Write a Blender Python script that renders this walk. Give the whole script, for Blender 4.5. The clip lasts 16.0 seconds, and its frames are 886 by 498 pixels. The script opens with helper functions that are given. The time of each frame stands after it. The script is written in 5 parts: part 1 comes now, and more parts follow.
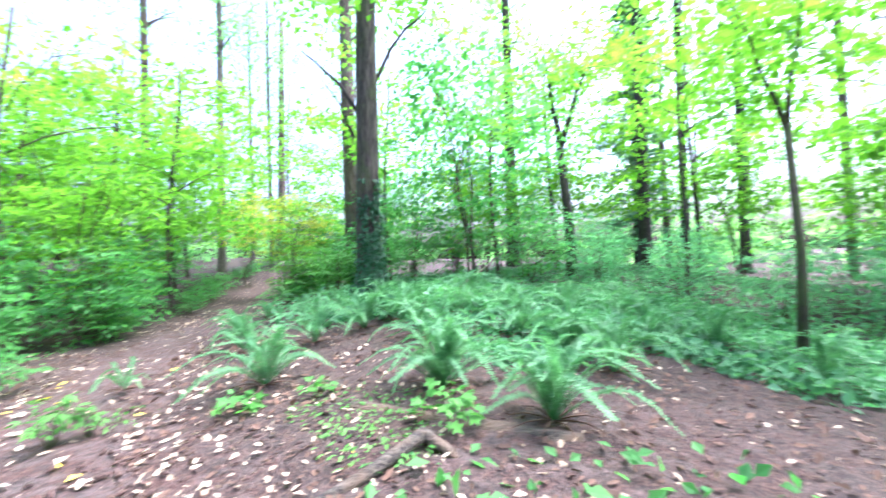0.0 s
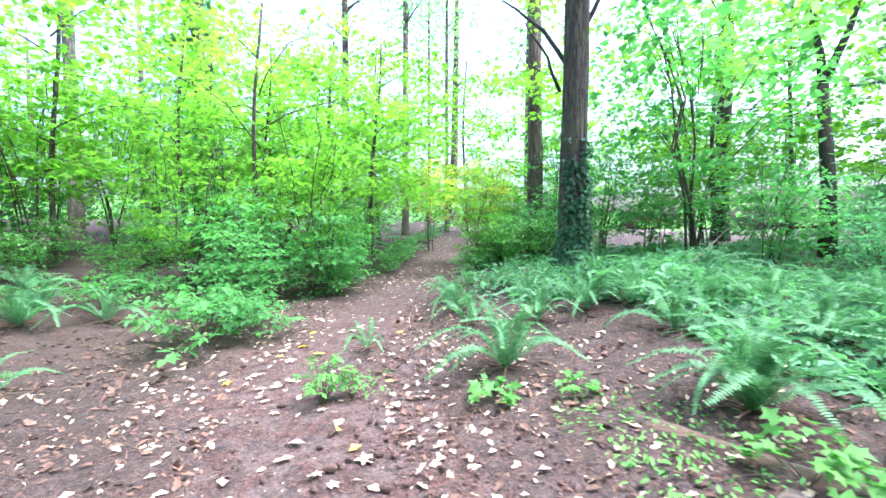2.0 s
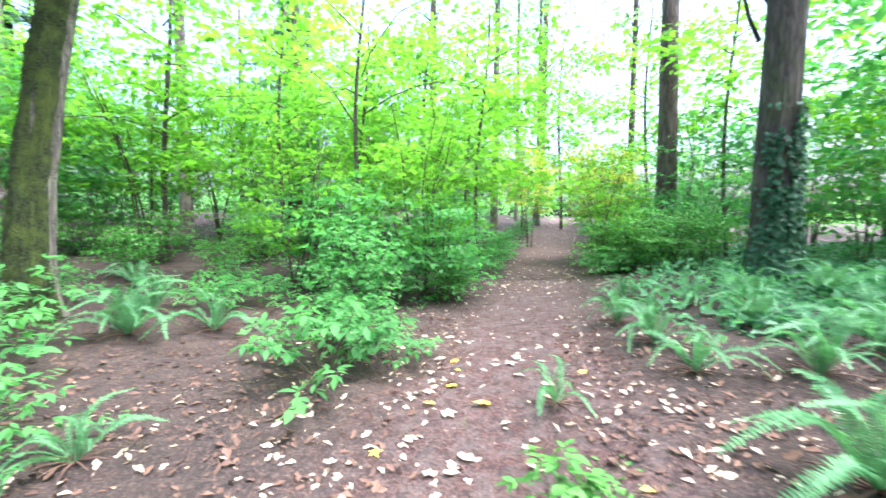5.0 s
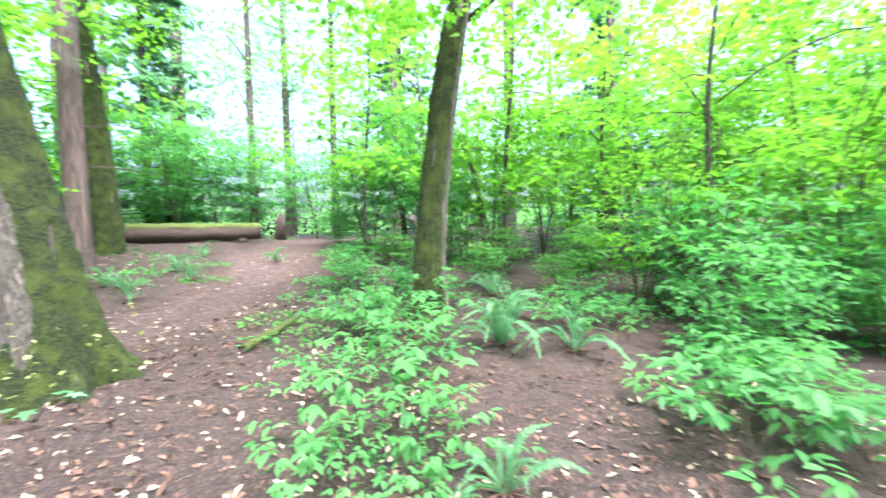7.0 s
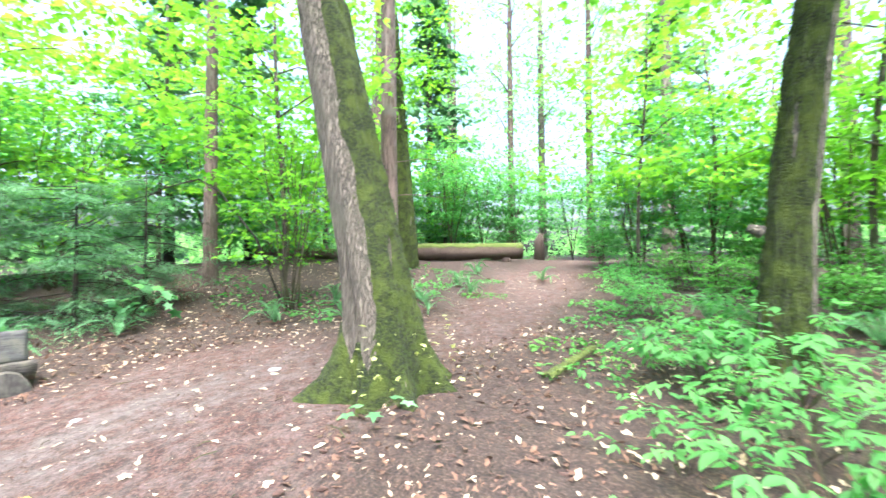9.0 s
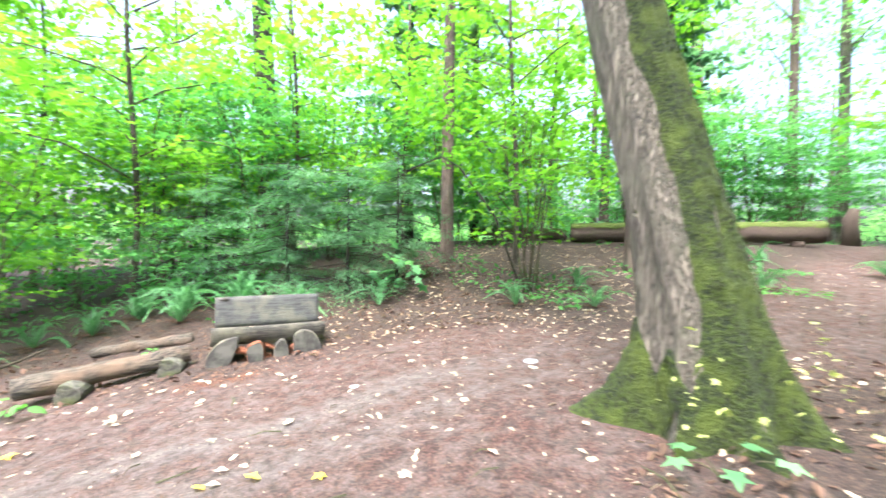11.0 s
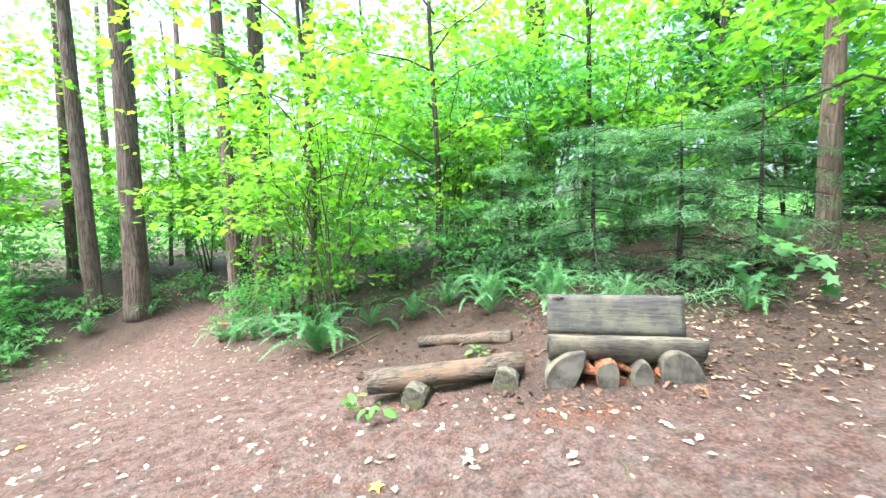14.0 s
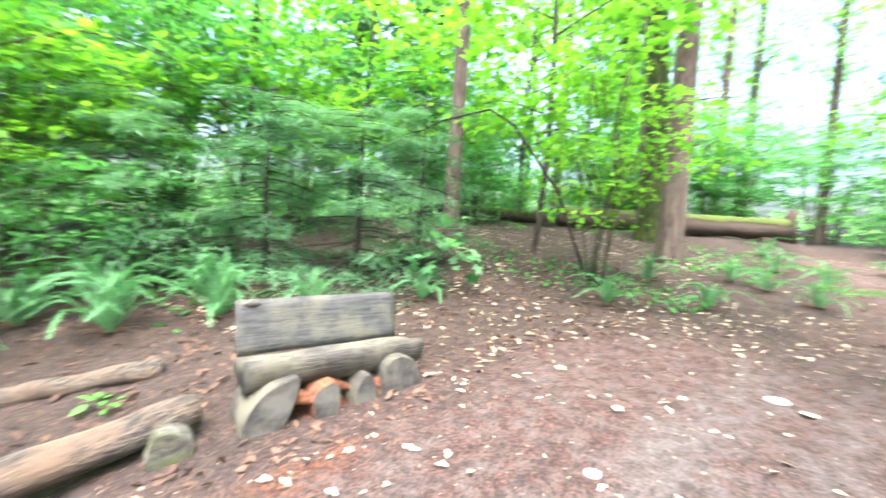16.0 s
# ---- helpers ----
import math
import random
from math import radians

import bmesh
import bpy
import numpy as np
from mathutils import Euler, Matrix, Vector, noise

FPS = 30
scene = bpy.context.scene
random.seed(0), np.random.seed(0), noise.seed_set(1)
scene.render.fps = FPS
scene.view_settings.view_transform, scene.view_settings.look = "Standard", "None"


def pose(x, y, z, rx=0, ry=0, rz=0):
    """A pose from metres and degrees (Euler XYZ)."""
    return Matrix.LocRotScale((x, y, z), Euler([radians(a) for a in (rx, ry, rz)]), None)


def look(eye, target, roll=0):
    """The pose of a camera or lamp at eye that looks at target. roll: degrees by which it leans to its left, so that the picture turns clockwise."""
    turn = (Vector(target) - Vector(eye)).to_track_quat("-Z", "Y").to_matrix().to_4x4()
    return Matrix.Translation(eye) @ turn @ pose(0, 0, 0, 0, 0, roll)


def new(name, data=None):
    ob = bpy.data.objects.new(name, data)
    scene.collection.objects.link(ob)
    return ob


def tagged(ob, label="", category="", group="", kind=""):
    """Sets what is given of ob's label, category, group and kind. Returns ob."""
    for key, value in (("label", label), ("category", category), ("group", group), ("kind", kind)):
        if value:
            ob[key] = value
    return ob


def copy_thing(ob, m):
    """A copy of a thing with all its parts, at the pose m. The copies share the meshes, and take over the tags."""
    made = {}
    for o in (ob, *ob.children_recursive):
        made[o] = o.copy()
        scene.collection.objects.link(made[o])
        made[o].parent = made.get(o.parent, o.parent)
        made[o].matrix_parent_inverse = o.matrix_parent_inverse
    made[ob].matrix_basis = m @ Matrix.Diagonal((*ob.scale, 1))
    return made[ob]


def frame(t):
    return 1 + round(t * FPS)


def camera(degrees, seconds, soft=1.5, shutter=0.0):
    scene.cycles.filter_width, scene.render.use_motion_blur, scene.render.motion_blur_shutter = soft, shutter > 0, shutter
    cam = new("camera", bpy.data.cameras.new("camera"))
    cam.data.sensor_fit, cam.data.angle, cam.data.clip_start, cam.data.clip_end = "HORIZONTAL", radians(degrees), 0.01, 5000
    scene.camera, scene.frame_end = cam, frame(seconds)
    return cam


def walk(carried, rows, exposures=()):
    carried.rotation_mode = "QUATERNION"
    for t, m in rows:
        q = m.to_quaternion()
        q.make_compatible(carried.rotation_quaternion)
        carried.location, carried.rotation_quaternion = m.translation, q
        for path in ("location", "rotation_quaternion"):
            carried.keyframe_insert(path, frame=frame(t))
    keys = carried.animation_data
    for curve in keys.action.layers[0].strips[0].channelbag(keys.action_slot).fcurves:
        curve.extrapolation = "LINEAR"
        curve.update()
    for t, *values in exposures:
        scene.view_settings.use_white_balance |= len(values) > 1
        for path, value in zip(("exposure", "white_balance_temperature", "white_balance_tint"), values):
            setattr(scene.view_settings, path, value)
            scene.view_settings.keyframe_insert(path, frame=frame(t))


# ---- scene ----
cam = camera(93.9, 16.0, 1.5, 0.5)
PATH = [
    (0, (0.108, 0.04, 1.613), (0.087, 2.039, 1.662), -1.7),
    (0.5, (-0.166, 0.178, 1.604), (-0.522, 2.146, 1.581), -0.8),
    (1, (-0.393, 0.392, 1.606), (-0.968, 2.306, 1.551), -0.3),
    (1.5, (-0.618, 0.556, 1.648), (-1.375, 2.405, 1.565), -0.1),
    (2, (-0.989, 0.627, 1.673), (-1.745, 2.476, 1.573), 0.1),
    (2.5, (-1.317, 0.704, 1.67), (-2.099, 2.541, 1.554), -0.0),
    (3, (-1.644, 0.926, 1.736), (-2.478, 2.741, 1.645), -0.1),
    (3.2, (-1.748, 1.0, 1.734), (-2.576, 2.815, 1.597), -0.2),
    (5.3, (-3.028, 1.561, 1.733), (-4.203, 3.175, 1.61), 0.5),
    (5.5, (-3.184, 1.52, 1.753), (-4.464, 3.053, 1.657), 0.3),
    (6, (-3.501, 1.425, 1.731), (-5.016, 2.727, 1.63), -0.4),
    (6.5, (-3.815, 1.366, 1.769), (-5.565, 2.331, 1.686), -0.8),
    (7, (-4.054, 1.299, 1.769), (-5.944, 1.947, 1.694), -1.1),
    (7.5, (-4.322, 1.061, 1.768), (-6.295, 1.389, 1.741), -1.4),
    (8, (-4.555, 0.846, 1.732), (-6.555, 0.856, 1.702), -1.7),
    (8.2, (-4.657, 0.798, 1.727), (-6.655, 0.693, 1.724), -1.6),
    (10.3, (-5.614, -0.211, 1.609), (-7.334, -1.231, 1.594), 1.3),
    (10.5, (-5.69, -0.325, 1.612), (-7.342, -1.452, 1.589), 1.2),
    (11, (-5.716, -0.681, 1.579), (-7.219, -2.001, 1.543), 0.8),
    (11.5, (-5.652, -1.075, 1.593), (-6.938, -2.605, 1.513), 0.5),
    (12, (-5.694, -1.458, 1.582), (-6.825, -3.106, 1.506), 0.5),
    (12.5, (-5.728, -1.806, 1.571), (-6.709, -3.545, 1.453), 0.3),
    (13, (-5.657, -2.205, 1.561), (-6.531, -4.002, 1.473), 0.2),
    (13.5, (-5.6, -2.542, 1.521), (-6.298, -4.411, 1.37), -0.5),
    (14, (-5.601, -2.95, 1.567), (-6.152, -4.868, 1.437), -0.8),
    (14.5, (-5.535, -3.301, 1.507), (-6.243, -5.165, 1.352), -0.0),
    (15, (-5.523, -3.677, 1.467), (-6.637, -5.326, 1.271), 1.6),
    (15.5, (-5.686, -4.043, 1.457), (-7.153, -5.389, 1.269), 3.0),
    (16, (-5.814, -4.294, 1.441), (-7.612, -5.163, 1.321), 4.0),
]
EXPOSURE = 2.6
walk(cam, [(t, look(eye, target, roll)) for t, eye, target, roll in PATH],
     [(0.0, EXPOSURE + 0.2, 5180, 18), (3.2, EXPOSURE + 0.15, 5250, 17), (5.5, EXPOSURE + 0.2, 5350, 16), (6.5, EXPOSURE + 0.26, 5380, 16), (8.0, EXPOSURE + 0.36, 5500, 12), (10.5, EXPOSURE + 0.36, 5700, 12), (12.0, EXPOSURE + 0.24, 5750, 8), (14.5, EXPOSURE + 0.32, 5750, 8), (16.0, EXPOSURE + 0.5, 5750, 12)])

# ---- daylight: bright overcast ----
world = bpy.data.worlds.new("sky")
scene.world = world
world.use_nodes = True
wt = world.node_tree
sky = wt.nodes.new("ShaderNodeTexSky")
sky.sky_type = "NISHITA"
sky.sun_disc = False
sky.sun_elevation, sky.sun_rotation = radians(68), radians(75)
sky.air_density, sky.dust_density, sky.ozone_density = 1.0, 9.0, 0.6
background = wt.nodes["Background"]
background.inputs["Strength"].default_value = 0.15
wt.links.new(sky.outputs["Color"], background.inputs["Color"])
sun_data = bpy.data.lights.new("sun", "SUN")
sun_data.energy, sun_data.angle, sun_data.color = 1.25, radians(30), (1.0, 0.96, 0.88)
sun = new("sun", sun_data)
sun.matrix_basis = look((0, 0, 30), (-11.7, -3.1, 0))


# ---- materials ----
def material(name):
    m = bpy.data.materials.new(name)
    m.use_nodes = True
    t = m.node_tree
    return m, t, t.nodes["Principled BSDF"], t.nodes["Material Output"]


def noise_node(t, scale, detail=6.0, rough=0.6, stretch=None):
    n = t.nodes.new("ShaderNodeTexNoise")
    n.inputs["Scale"].default_value, n.inputs["Detail"].default_value, n.inputs["Roughness"].default_value = scale, detail, rough
    c = t.nodes.new("ShaderNodeTexCoord")
    mp = t.nodes.new("ShaderNodeMapping")
    mp.inputs["Scale"].default_value = stretch or (1, 1, 1)
    t.links.new(c.outputs["Object"], mp.inputs["Vector"])
    t.links.new(mp.outputs["Vector"], n.inputs["Vector"])
    return n.outputs["Fac"]


def ramp(t, fac, *stops):
    r = t.nodes.new("ShaderNodeValToRGB")
    e = r.color_ramp.elements
    while len(e) < len(stops):
        e.new(0.5)
    for k, (p, c) in zip(e, stops):
        k.position, k.color = p, (*c, 1)
    t.links.new(fac, r.inputs["Fac"])
    return r.outputs["Color"]


def blend(t, fac, a, b, kind="MIX"):
    n = t.nodes.new("ShaderNodeMix")
    n.data_type, n.blend_type = "RGBA", kind
    for v, k in ((fac, 0), (a, 6), (b, 7)):
        if isinstance(v, (int, float)):
            n.inputs[k].default_value = v
        elif isinstance(v, tuple):
            n.inputs[k].default_value = (*v, 1)
        else:
            t.links.new(v, n.inputs[k])
    return n.outputs[2]


def relief(t, shader, height, strength=0.5, distance=0.02):
    b = t.nodes.new("ShaderNodeBump")
    b.inputs["Strength"].default_value, b.inputs["Distance"].default_value = strength, distance
    t.links.new(height, b.inputs["Height"])
    t.links.new(b.outputs["Normal"], shader.inputs["Normal"])


def surface(name, dark, light, scale=8.0, rough=0.85, stretch=None, bump=0.5, distance=0.02, stain=None, stain_scale=1.2, low=0.35, high=0.7):
    m, t, p, out = material(name)
    n = noise_node(t, scale, 8.0, 0.65, stretch)
    c = ramp(t, n, (low, dark), (high, light))
    if stain:
        s = ramp(t, noise_node(t, stain_scale, 4.0), (0.45, (0, 0, 0)), (0.62, (1, 1, 1)))
        c = blend(t, s, c, stain)
    t.links.new(c, p.inputs["Base Color"])
    p.inputs["Roughness"].default_value = rough
    relief(t, p, n, bump, distance)
    return m


def furrowed_bark(name, groove, mid, ridge, scale, flatten=0.12, stain=None):
    """Bark with a mesh of upright furrows between pale ridges."""
    m, t, p, out = material(name)
    n = noise_node(t, scale, 3.0, 0.55, (1, 1, flatten))
    off = t.nodes.new("ShaderNodeMath")
    off.operation = "SUBTRACT"
    off.inputs[1].default_value = 0.5
    t.links.new(n, off.inputs[0])
    line = t.nodes.new("ShaderNodeMath")
    line.operation = "ABSOLUTE"
    t.links.new(off.outputs[0], line.inputs[0])
    c = ramp(t, line.outputs[0], (0.0, groove), (0.045, mid), (0.17, ridge))
    grain = noise_node(t, scale * 3.5, 8.0, 0.7, (1, 1, 0.35))
    c = blend(t, 0.3, c, ramp(t, grain, (0.3, groove), (0.7, ridge)), "MIX")
    if stain:
        c = blend(t, ramp(t, noise_node(t, 1.7, 4.0), (0.50, (0, 0, 0)), (0.66, (0.75, 0.75, 0.75))), c, stain)
    t.links.new(c, p.inputs["Base Color"])
    p.inputs["Roughness"].default_value = 0.95
    relief(t, p, ramp(t, line.outputs[0], (0.0, (0, 0, 0)), (0.12, (1, 1, 1))), 1.0, 0.03)
    return m


def foliage(name, dark, light, glow=0.45, gloss=0.55, scale=0.6, tint=(1.2, 1.38, 0.85)):
    """Leaf: diffuse and translucent, with a waxy gloss; colour varies by leaf and by clump."""
    m, t, p, out = material(name)
    g = t.nodes.new("ShaderNodeNewGeometry")
    c = ramp(t, g.outputs["Random Per Island"], (0.0, dark), (1.0, light))
    n = noise_node(t, scale, 2.0)
    c = blend(t, 0.6, c, ramp(t, n, (0.35, dark), (0.65, light)))
    t.links.new(c, p.inputs["Base Color"])
    p.inputs["Roughness"].default_value = gloss
    p.inputs["Specular IOR Level"].default_value = 0.3
    tr = t.nodes.new("ShaderNodeBsdfTranslucent")
    lit = blend(t, 1.0, c, tint, "MULTIPLY")
    t.links.new(lit, tr.inputs["Color"])
    mx = t.nodes.new("ShaderNodeMixShader")
    mx.inputs["Fac"].default_value = glow
    t.links.new(p.outputs["BSDF"], mx.inputs[1])
    t.links.new(tr.outputs["BSDF"], mx.inputs[2])
    t.links.new(mx.outputs["Shader"], out.inputs["Surface"])
    return m


M_MAPLE = foliage("maple_leaf", (0.06, 0.18, 0.018), (0.20, 0.40, 0.038), 0.66, tint=(1.26, 1.38, 0.65))
M_YELLOW = foliage("yellowing_leaf", (0.14, 0.26, 0.03), (0.42, 0.44, 0.05), 0.55, tint=(1.4, 1.3, 0.6))
M_BUSH = foliage("bush_leaf", (0.038, 0.15, 0.038), (0.14, 0.345, 0.095), 0.58)
M_SHADE = foliage("shade_leaf", (0.055, 0.19, 0.085), (0.18, 0.40, 0.20), 0.6)
M_FERN = foliage("fern_leaf", (0.034, 0.12, 0.046), (0.175, 0.37, 0.165), 0.46, 0.48, 2.6)
M_IVY = foliage("ivy_leaf", (0.026, 0.10, 0.04), (0.16, 0.36, 0.17), 0.45, 0.4)
M_CLIMB = foliage("climbing_ivy_leaf", (0.012, 0.048, 0.018), (0.04, 0.13, 0.05), 0.2, 0.5)
M_CONIFER = foliage("conifer_needles", (0.045, 0.125, 0.06), (0.155, 0.29, 0.155), 0.5, 0.55)
# far crowns: the lit, hazy distance is put into a paler leaf colour
M_FAR_PALED = foliage("far_leaf", (0.11, 0.26, 0.085), (0.24, 0.44, 0.16), 0.66, 0.6)
M_GRASS = foliage("ground_plant_leaf", (0.045, 0.16, 0.025), (0.12, 0.30, 0.05), 0.4)
M_LITTER = foliage("dry_leaf", (0.24, 0.165, 0.10), (0.62, 0.52, 0.38), 0.15, 0.7, tint=(1, 0.95, 0.85))
M_BROWN_LITTER = foliage("brown_dry_leaf", (0.045, 0.026, 0.018), (0.165, 0.095, 0.062), 0.1, 0.8, tint=(1, 0.9, 0.8))
M_GOLD = foliage("yellow_fallen_leaf", (0.65, 0.45, 0.03), (0.85, 0.62, 0.06), 0.2, 0.6)
M_FIR_BARK = furrowed_bark("fir_bark", (0.028, 0.017, 0.013), (0.082, 0.056, 0.045), (0.165, 0.118, 0.097), 9, 0.13, (0.12, 0.108, 0.085))
M_GREY_BARK = furrowed_bark("grey_bark", (0.028, 0.023, 0.018), (0.10, 0.084, 0.068), (0.22, 0.187, 0.152), 11, 0.16, (0.15, 0.145, 0.085))
M_MAPLE_BARK = furrowed_bark("maple_bark", (0.02, 0.016, 0.012), (0.088, 0.073, 0.056), (0.19, 0.158, 0.123), 26, 0.09, (0.10, 0.092, 0.066))
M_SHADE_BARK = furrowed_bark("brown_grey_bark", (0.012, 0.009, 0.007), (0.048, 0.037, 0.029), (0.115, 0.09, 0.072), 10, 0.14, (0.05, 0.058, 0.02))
M_DARK_BARK = surface("dark_bark", (0.009, 0.007, 0.006), (0.058, 0.046, 0.037), 12, 0.95, (2, 2, 0.5), 0.8, 0.03)
M_STEM = surface("stem_bark", (0.02, 0.014, 0.009), (0.095, 0.07, 0.045), 14, 0.9, (2, 2, 0.4), 0.5, 0.01, (0.06, 0.075, 0.02), 2.0)
M_MOSS = surface("moss", (0.004, 0.008, 0.001), (0.045, 0.07, 0.003), 24, 1.0, (1, 1, 1.5), 1.0, 0.09, (0.056, 0.08, 0.004), 4.5, 0.38, 0.66)
M_LOGMOSS = surface("bright_log_moss", (0.03, 0.044, 0.007), (0.115, 0.15, 0.024), 20, 1.0, None, 1.0, 0.05)
M_WOOD = surface("weathered_wood", (0.016, 0.014, 0.0115), (0.086, 0.077, 0.065), 12, 0.88, (0.4, 7, 7), 1.0, 0.02, (0.125, 0.115, 0.08), 2.6, 0.38, 0.66)
M_WOOD_END = surface("sawn_log_end", (0.016, 0.014, 0.0125), (0.06, 0.054, 0.048), 22, 0.9, None, 0.5, 0.01, (0.10, 0.095, 0.08), 3.0)
M_PLANK = surface("weathered_plank", (0.024, 0.024, 0.023), (0.062, 0.063, 0.06), 9, 0.88, (0.45, 5, 5), 0.8, 0.01, (0.082, 0.08, 0.06), 4.2, 0.36, 0.68)
M_STUB = surface("mossy_stub_wood", (0.03, 0.028, 0.022), (0.115, 0.108, 0.085), 14, 0.95, None, 1.0, 0.04, (0.065, 0.075, 0.025), 4.0, 0.40, 0.62)
M_ROT = surface("rotten_red_wood", (0.07, 0.022, 0.011), (0.30, 0.115, 0.05), 24, 1.0, None, 1.0, 0.03)
M_LOG = surface("rotting_log_bark", (0.016, 0.011, 0.009), (0.135, 0.092, 0.07), 9, 0.95, (0.5, 5, 5), 1.0, 0.04)
M_LOGWOOD = surface("old_log_wood", (0.018, 0.014, 0.011), (0.115, 0.093, 0.070), 7, 0.9, (0.6, 6, 6), 1.0, 0.04, (0.13, 0.085, 0.055), 2.0, 0.40, 0.62)
M_CONE = surface("cone_scales", (0.02, 0.012, 0.009), (0.10, 0.05, 0.035), 60, 0.9)
M_STONE = surface("grey_stone", (0.14, 0.14, 0.15), (0.34, 0.34, 0.36), 12, 0.9)
M_FUNGUS = foliage("pale_leaflet", (0.22, 0.26, 0.06), (0.50, 0.50, 0.20), 0.3, 0.6)


def ground_material():
    """Reddish forest soil, needle litter, grey dusty wear on the path, dark humus off it."""
    m, t, p, out = material("forest_soil")
    fine = noise_node(t, 38, 8, 0.75)
    mid = noise_node(t, 5.5, 6, 0.65)
    big = noise_node(t, 0.8, 4, 0.6)
    red = ramp(t, fine, (0.38, (0.014, 0.006, 0.0045)), (0.50, (0.068, 0.030, 0.022)), (0.64, (0.165, 0.084, 0.064)))
    dust = ramp(t, fine, (0.34, (0.07, 0.058, 0.053)), (0.66, (0.195, 0.168, 0.157)))
    humus = ramp(t, fine, (0.36, (0.011, 0.007, 0.005)), (0.51, (0.040, 0.024, 0.017)), (0.70, (0.155, 0.098, 0.07)))
    a = t.nodes.new("ShaderNodeAttribute")
    a.attribute_name = "wear"
    parts = t.nodes.new("ShaderNodeSeparateColor")
    t.links.new(a.outputs["Color"], parts.inputs["Color"])
    spots = ramp(t, mid, (0.40, (0, 0, 0)), (0.60, (1, 1, 1)))
    path = blend(t, blend(t, 0.5, spots, parts.outputs["Green"], "MULTIPLY"), red, dust)
    path = blend(t, blend(t, 1.0, parts.outputs["Green"], ramp(t, big, (0.3, (0.4, 0.4, 0.4)), (0.7, (1, 1, 1))), "MULTIPLY"), path, dust)
    c = blend(t, parts.outputs["Red"], humus, path)
    c = blend(t, 1.0, c, ramp(t, noise_node(t, 9.0, 5, 0.7), (0.36, (0.55, 0.53, 0.52)), (0.56, (1.08, 1.06, 1.05))), "MULTIPLY")
    t.links.new(c, p.inputs["Base Color"])
    p.inputs["Roughness"].default_value = 0.95
    relief(t, p, fine, 1.0, 0.05)
    return m


M_SOIL = ground_material()

# ---- lie of the land ----
SWELL_X, SWELL_Y, SWELL_R = (-22, -16, -11, -7, -3, 1, 6), (-16, -10, -6, -2, 2, 6, 11, 17, 26), 4.5
SWELL = [
    [0.17, 0.26, 0.29, 0.25, 0.13, -0.14, -0.35, -0.14, -0.06],
    [0.23, 0.23, 0.05, -0.19, -0.29, -0.04, 0.03, -0.19, -0.24],
    [0.40, -0.02, -0.40, 0.14, 0.11, 0.12, -0.29, -0.28, -0.19],
    [0.05, -0.03, -0.31, 0.29, -0.54, -0.30, -0.56, -0.22, -0.06],
    [-0.97, 0.04, -0.56, 0.32, -0.51, 0.20, 0.27, -0.12, -0.12],
    [-1.33, 0.49, -0.62, 0.37, 0.06, 0.17, 0.30, -0.09, -0.35],
    [-0.64, -0.05, -0.66, -0.08, -0.11, -0.52, -0.24, 0.25, 0.46],
]


def land(x, y):
    x, y = np.asarray(x, float), np.asarray(y, float)
    z = 0.44 - 0.0371 * np.clip(x, -40, 25) + 0.0224 * np.clip(y, -30, 50)
    for i, cx in enumerate(SWELL_X):
        for j, cy in enumerate(SWELL_Y):
            z = z + SWELL[i][j] * np.exp(-((x - cx) ** 2 + (y - cy) ** 2) / (2 * SWELL_R ** 2))
    return z


def rough_land(x, y):
    """The land with its small unevenness."""
    z = land(x, y)
    r = 0.025 * np.sin(2.3 * x + 1.1 * y) * np.sin(1.7 * y - 0.6 * x + 1) + 0.012 * np.sin(6.1 * x + 2) * np.sin(5.3 * y + 1.3 * x)
    return z + r


def gz(x, y):
    return float(rough_land(x, y))


TRAILS = [([(0.5, -1.5), (-1.8, 1.4), (-4.0, 4.2), (-5.3, 7.5), (-6.0, 10.8), (-7.8, 17), (-9.8, 24), (-12.5, 33), (-16, 50)], 0.85),
          ([(-1.8, 0.6), (-4.6, 0.2), (-7.2, -2.2), (-10.5, -2.2), (-12.6, -0.6), (-16, 0.0), (-22, 1.2), (-30, 4)], 0.95),
          ([(-9.5, -3.6), (-7.6, -4.2), (-5.6, -5.2), (-4.0, -7.6), (-2.2, -10.8), (-0.6, -14.4), (-1.6, -17.2), (-5.5, -21), (-9, -26)], 1.75),
          ([(-4.6, 0.0), (-5.6, -2.0), (-5.8, -4.2)], 1.6)]


def trail_gap(x, y):
    """Signed distance outside the nearest trail's edge."""
    x, y = np.asarray(x, float), np.asarray(y, float)
    best = np.full(x.shape, 1e9)
    for pts, half in TRAILS:
        for (ax, ay), (bx, by) in zip(pts, pts[1:]):
            dx, dy = bx - ax, by - ay
            s = np.clip(((x - ax) * dx + (y - ay) * dy) / (dx * dx + dy * dy), 0, 1)
            best = np.minimum(best, np.hypot(x - ax - s * dx, y - ay - s * dy) - half)
    return best


# ---- mesh helpers ----
def mesh_object(name, verts, faces, mats, parent=None, label="", smooth=True, face_mats=None):
    me = bpy.data.meshes.new(name)
    me.from_pydata([tuple(v) for v in verts], [], [tuple(int(i) for i in f) for f in faces])
    for m in (mats if isinstance(mats, (list, tuple)) else [mats]):
        me.materials.append(m)
    if face_mats is not None:
        me.polygons.foreach_set("material_index", np.asarray(face_mats, np.int32))
    me.polygons.foreach_set("use_smooth", np.full(len(me.polygons), smooth))
    me.update()
    ob = new(name, me)
    if parent:
        ob.parent = parent
    if label:
        tagged(ob, label)
    return ob


def part(name, shape, mat, parent, label="", smooth=True):
    return mesh_object(name, shape[0], shape[1], mat, parent, label, smooth)


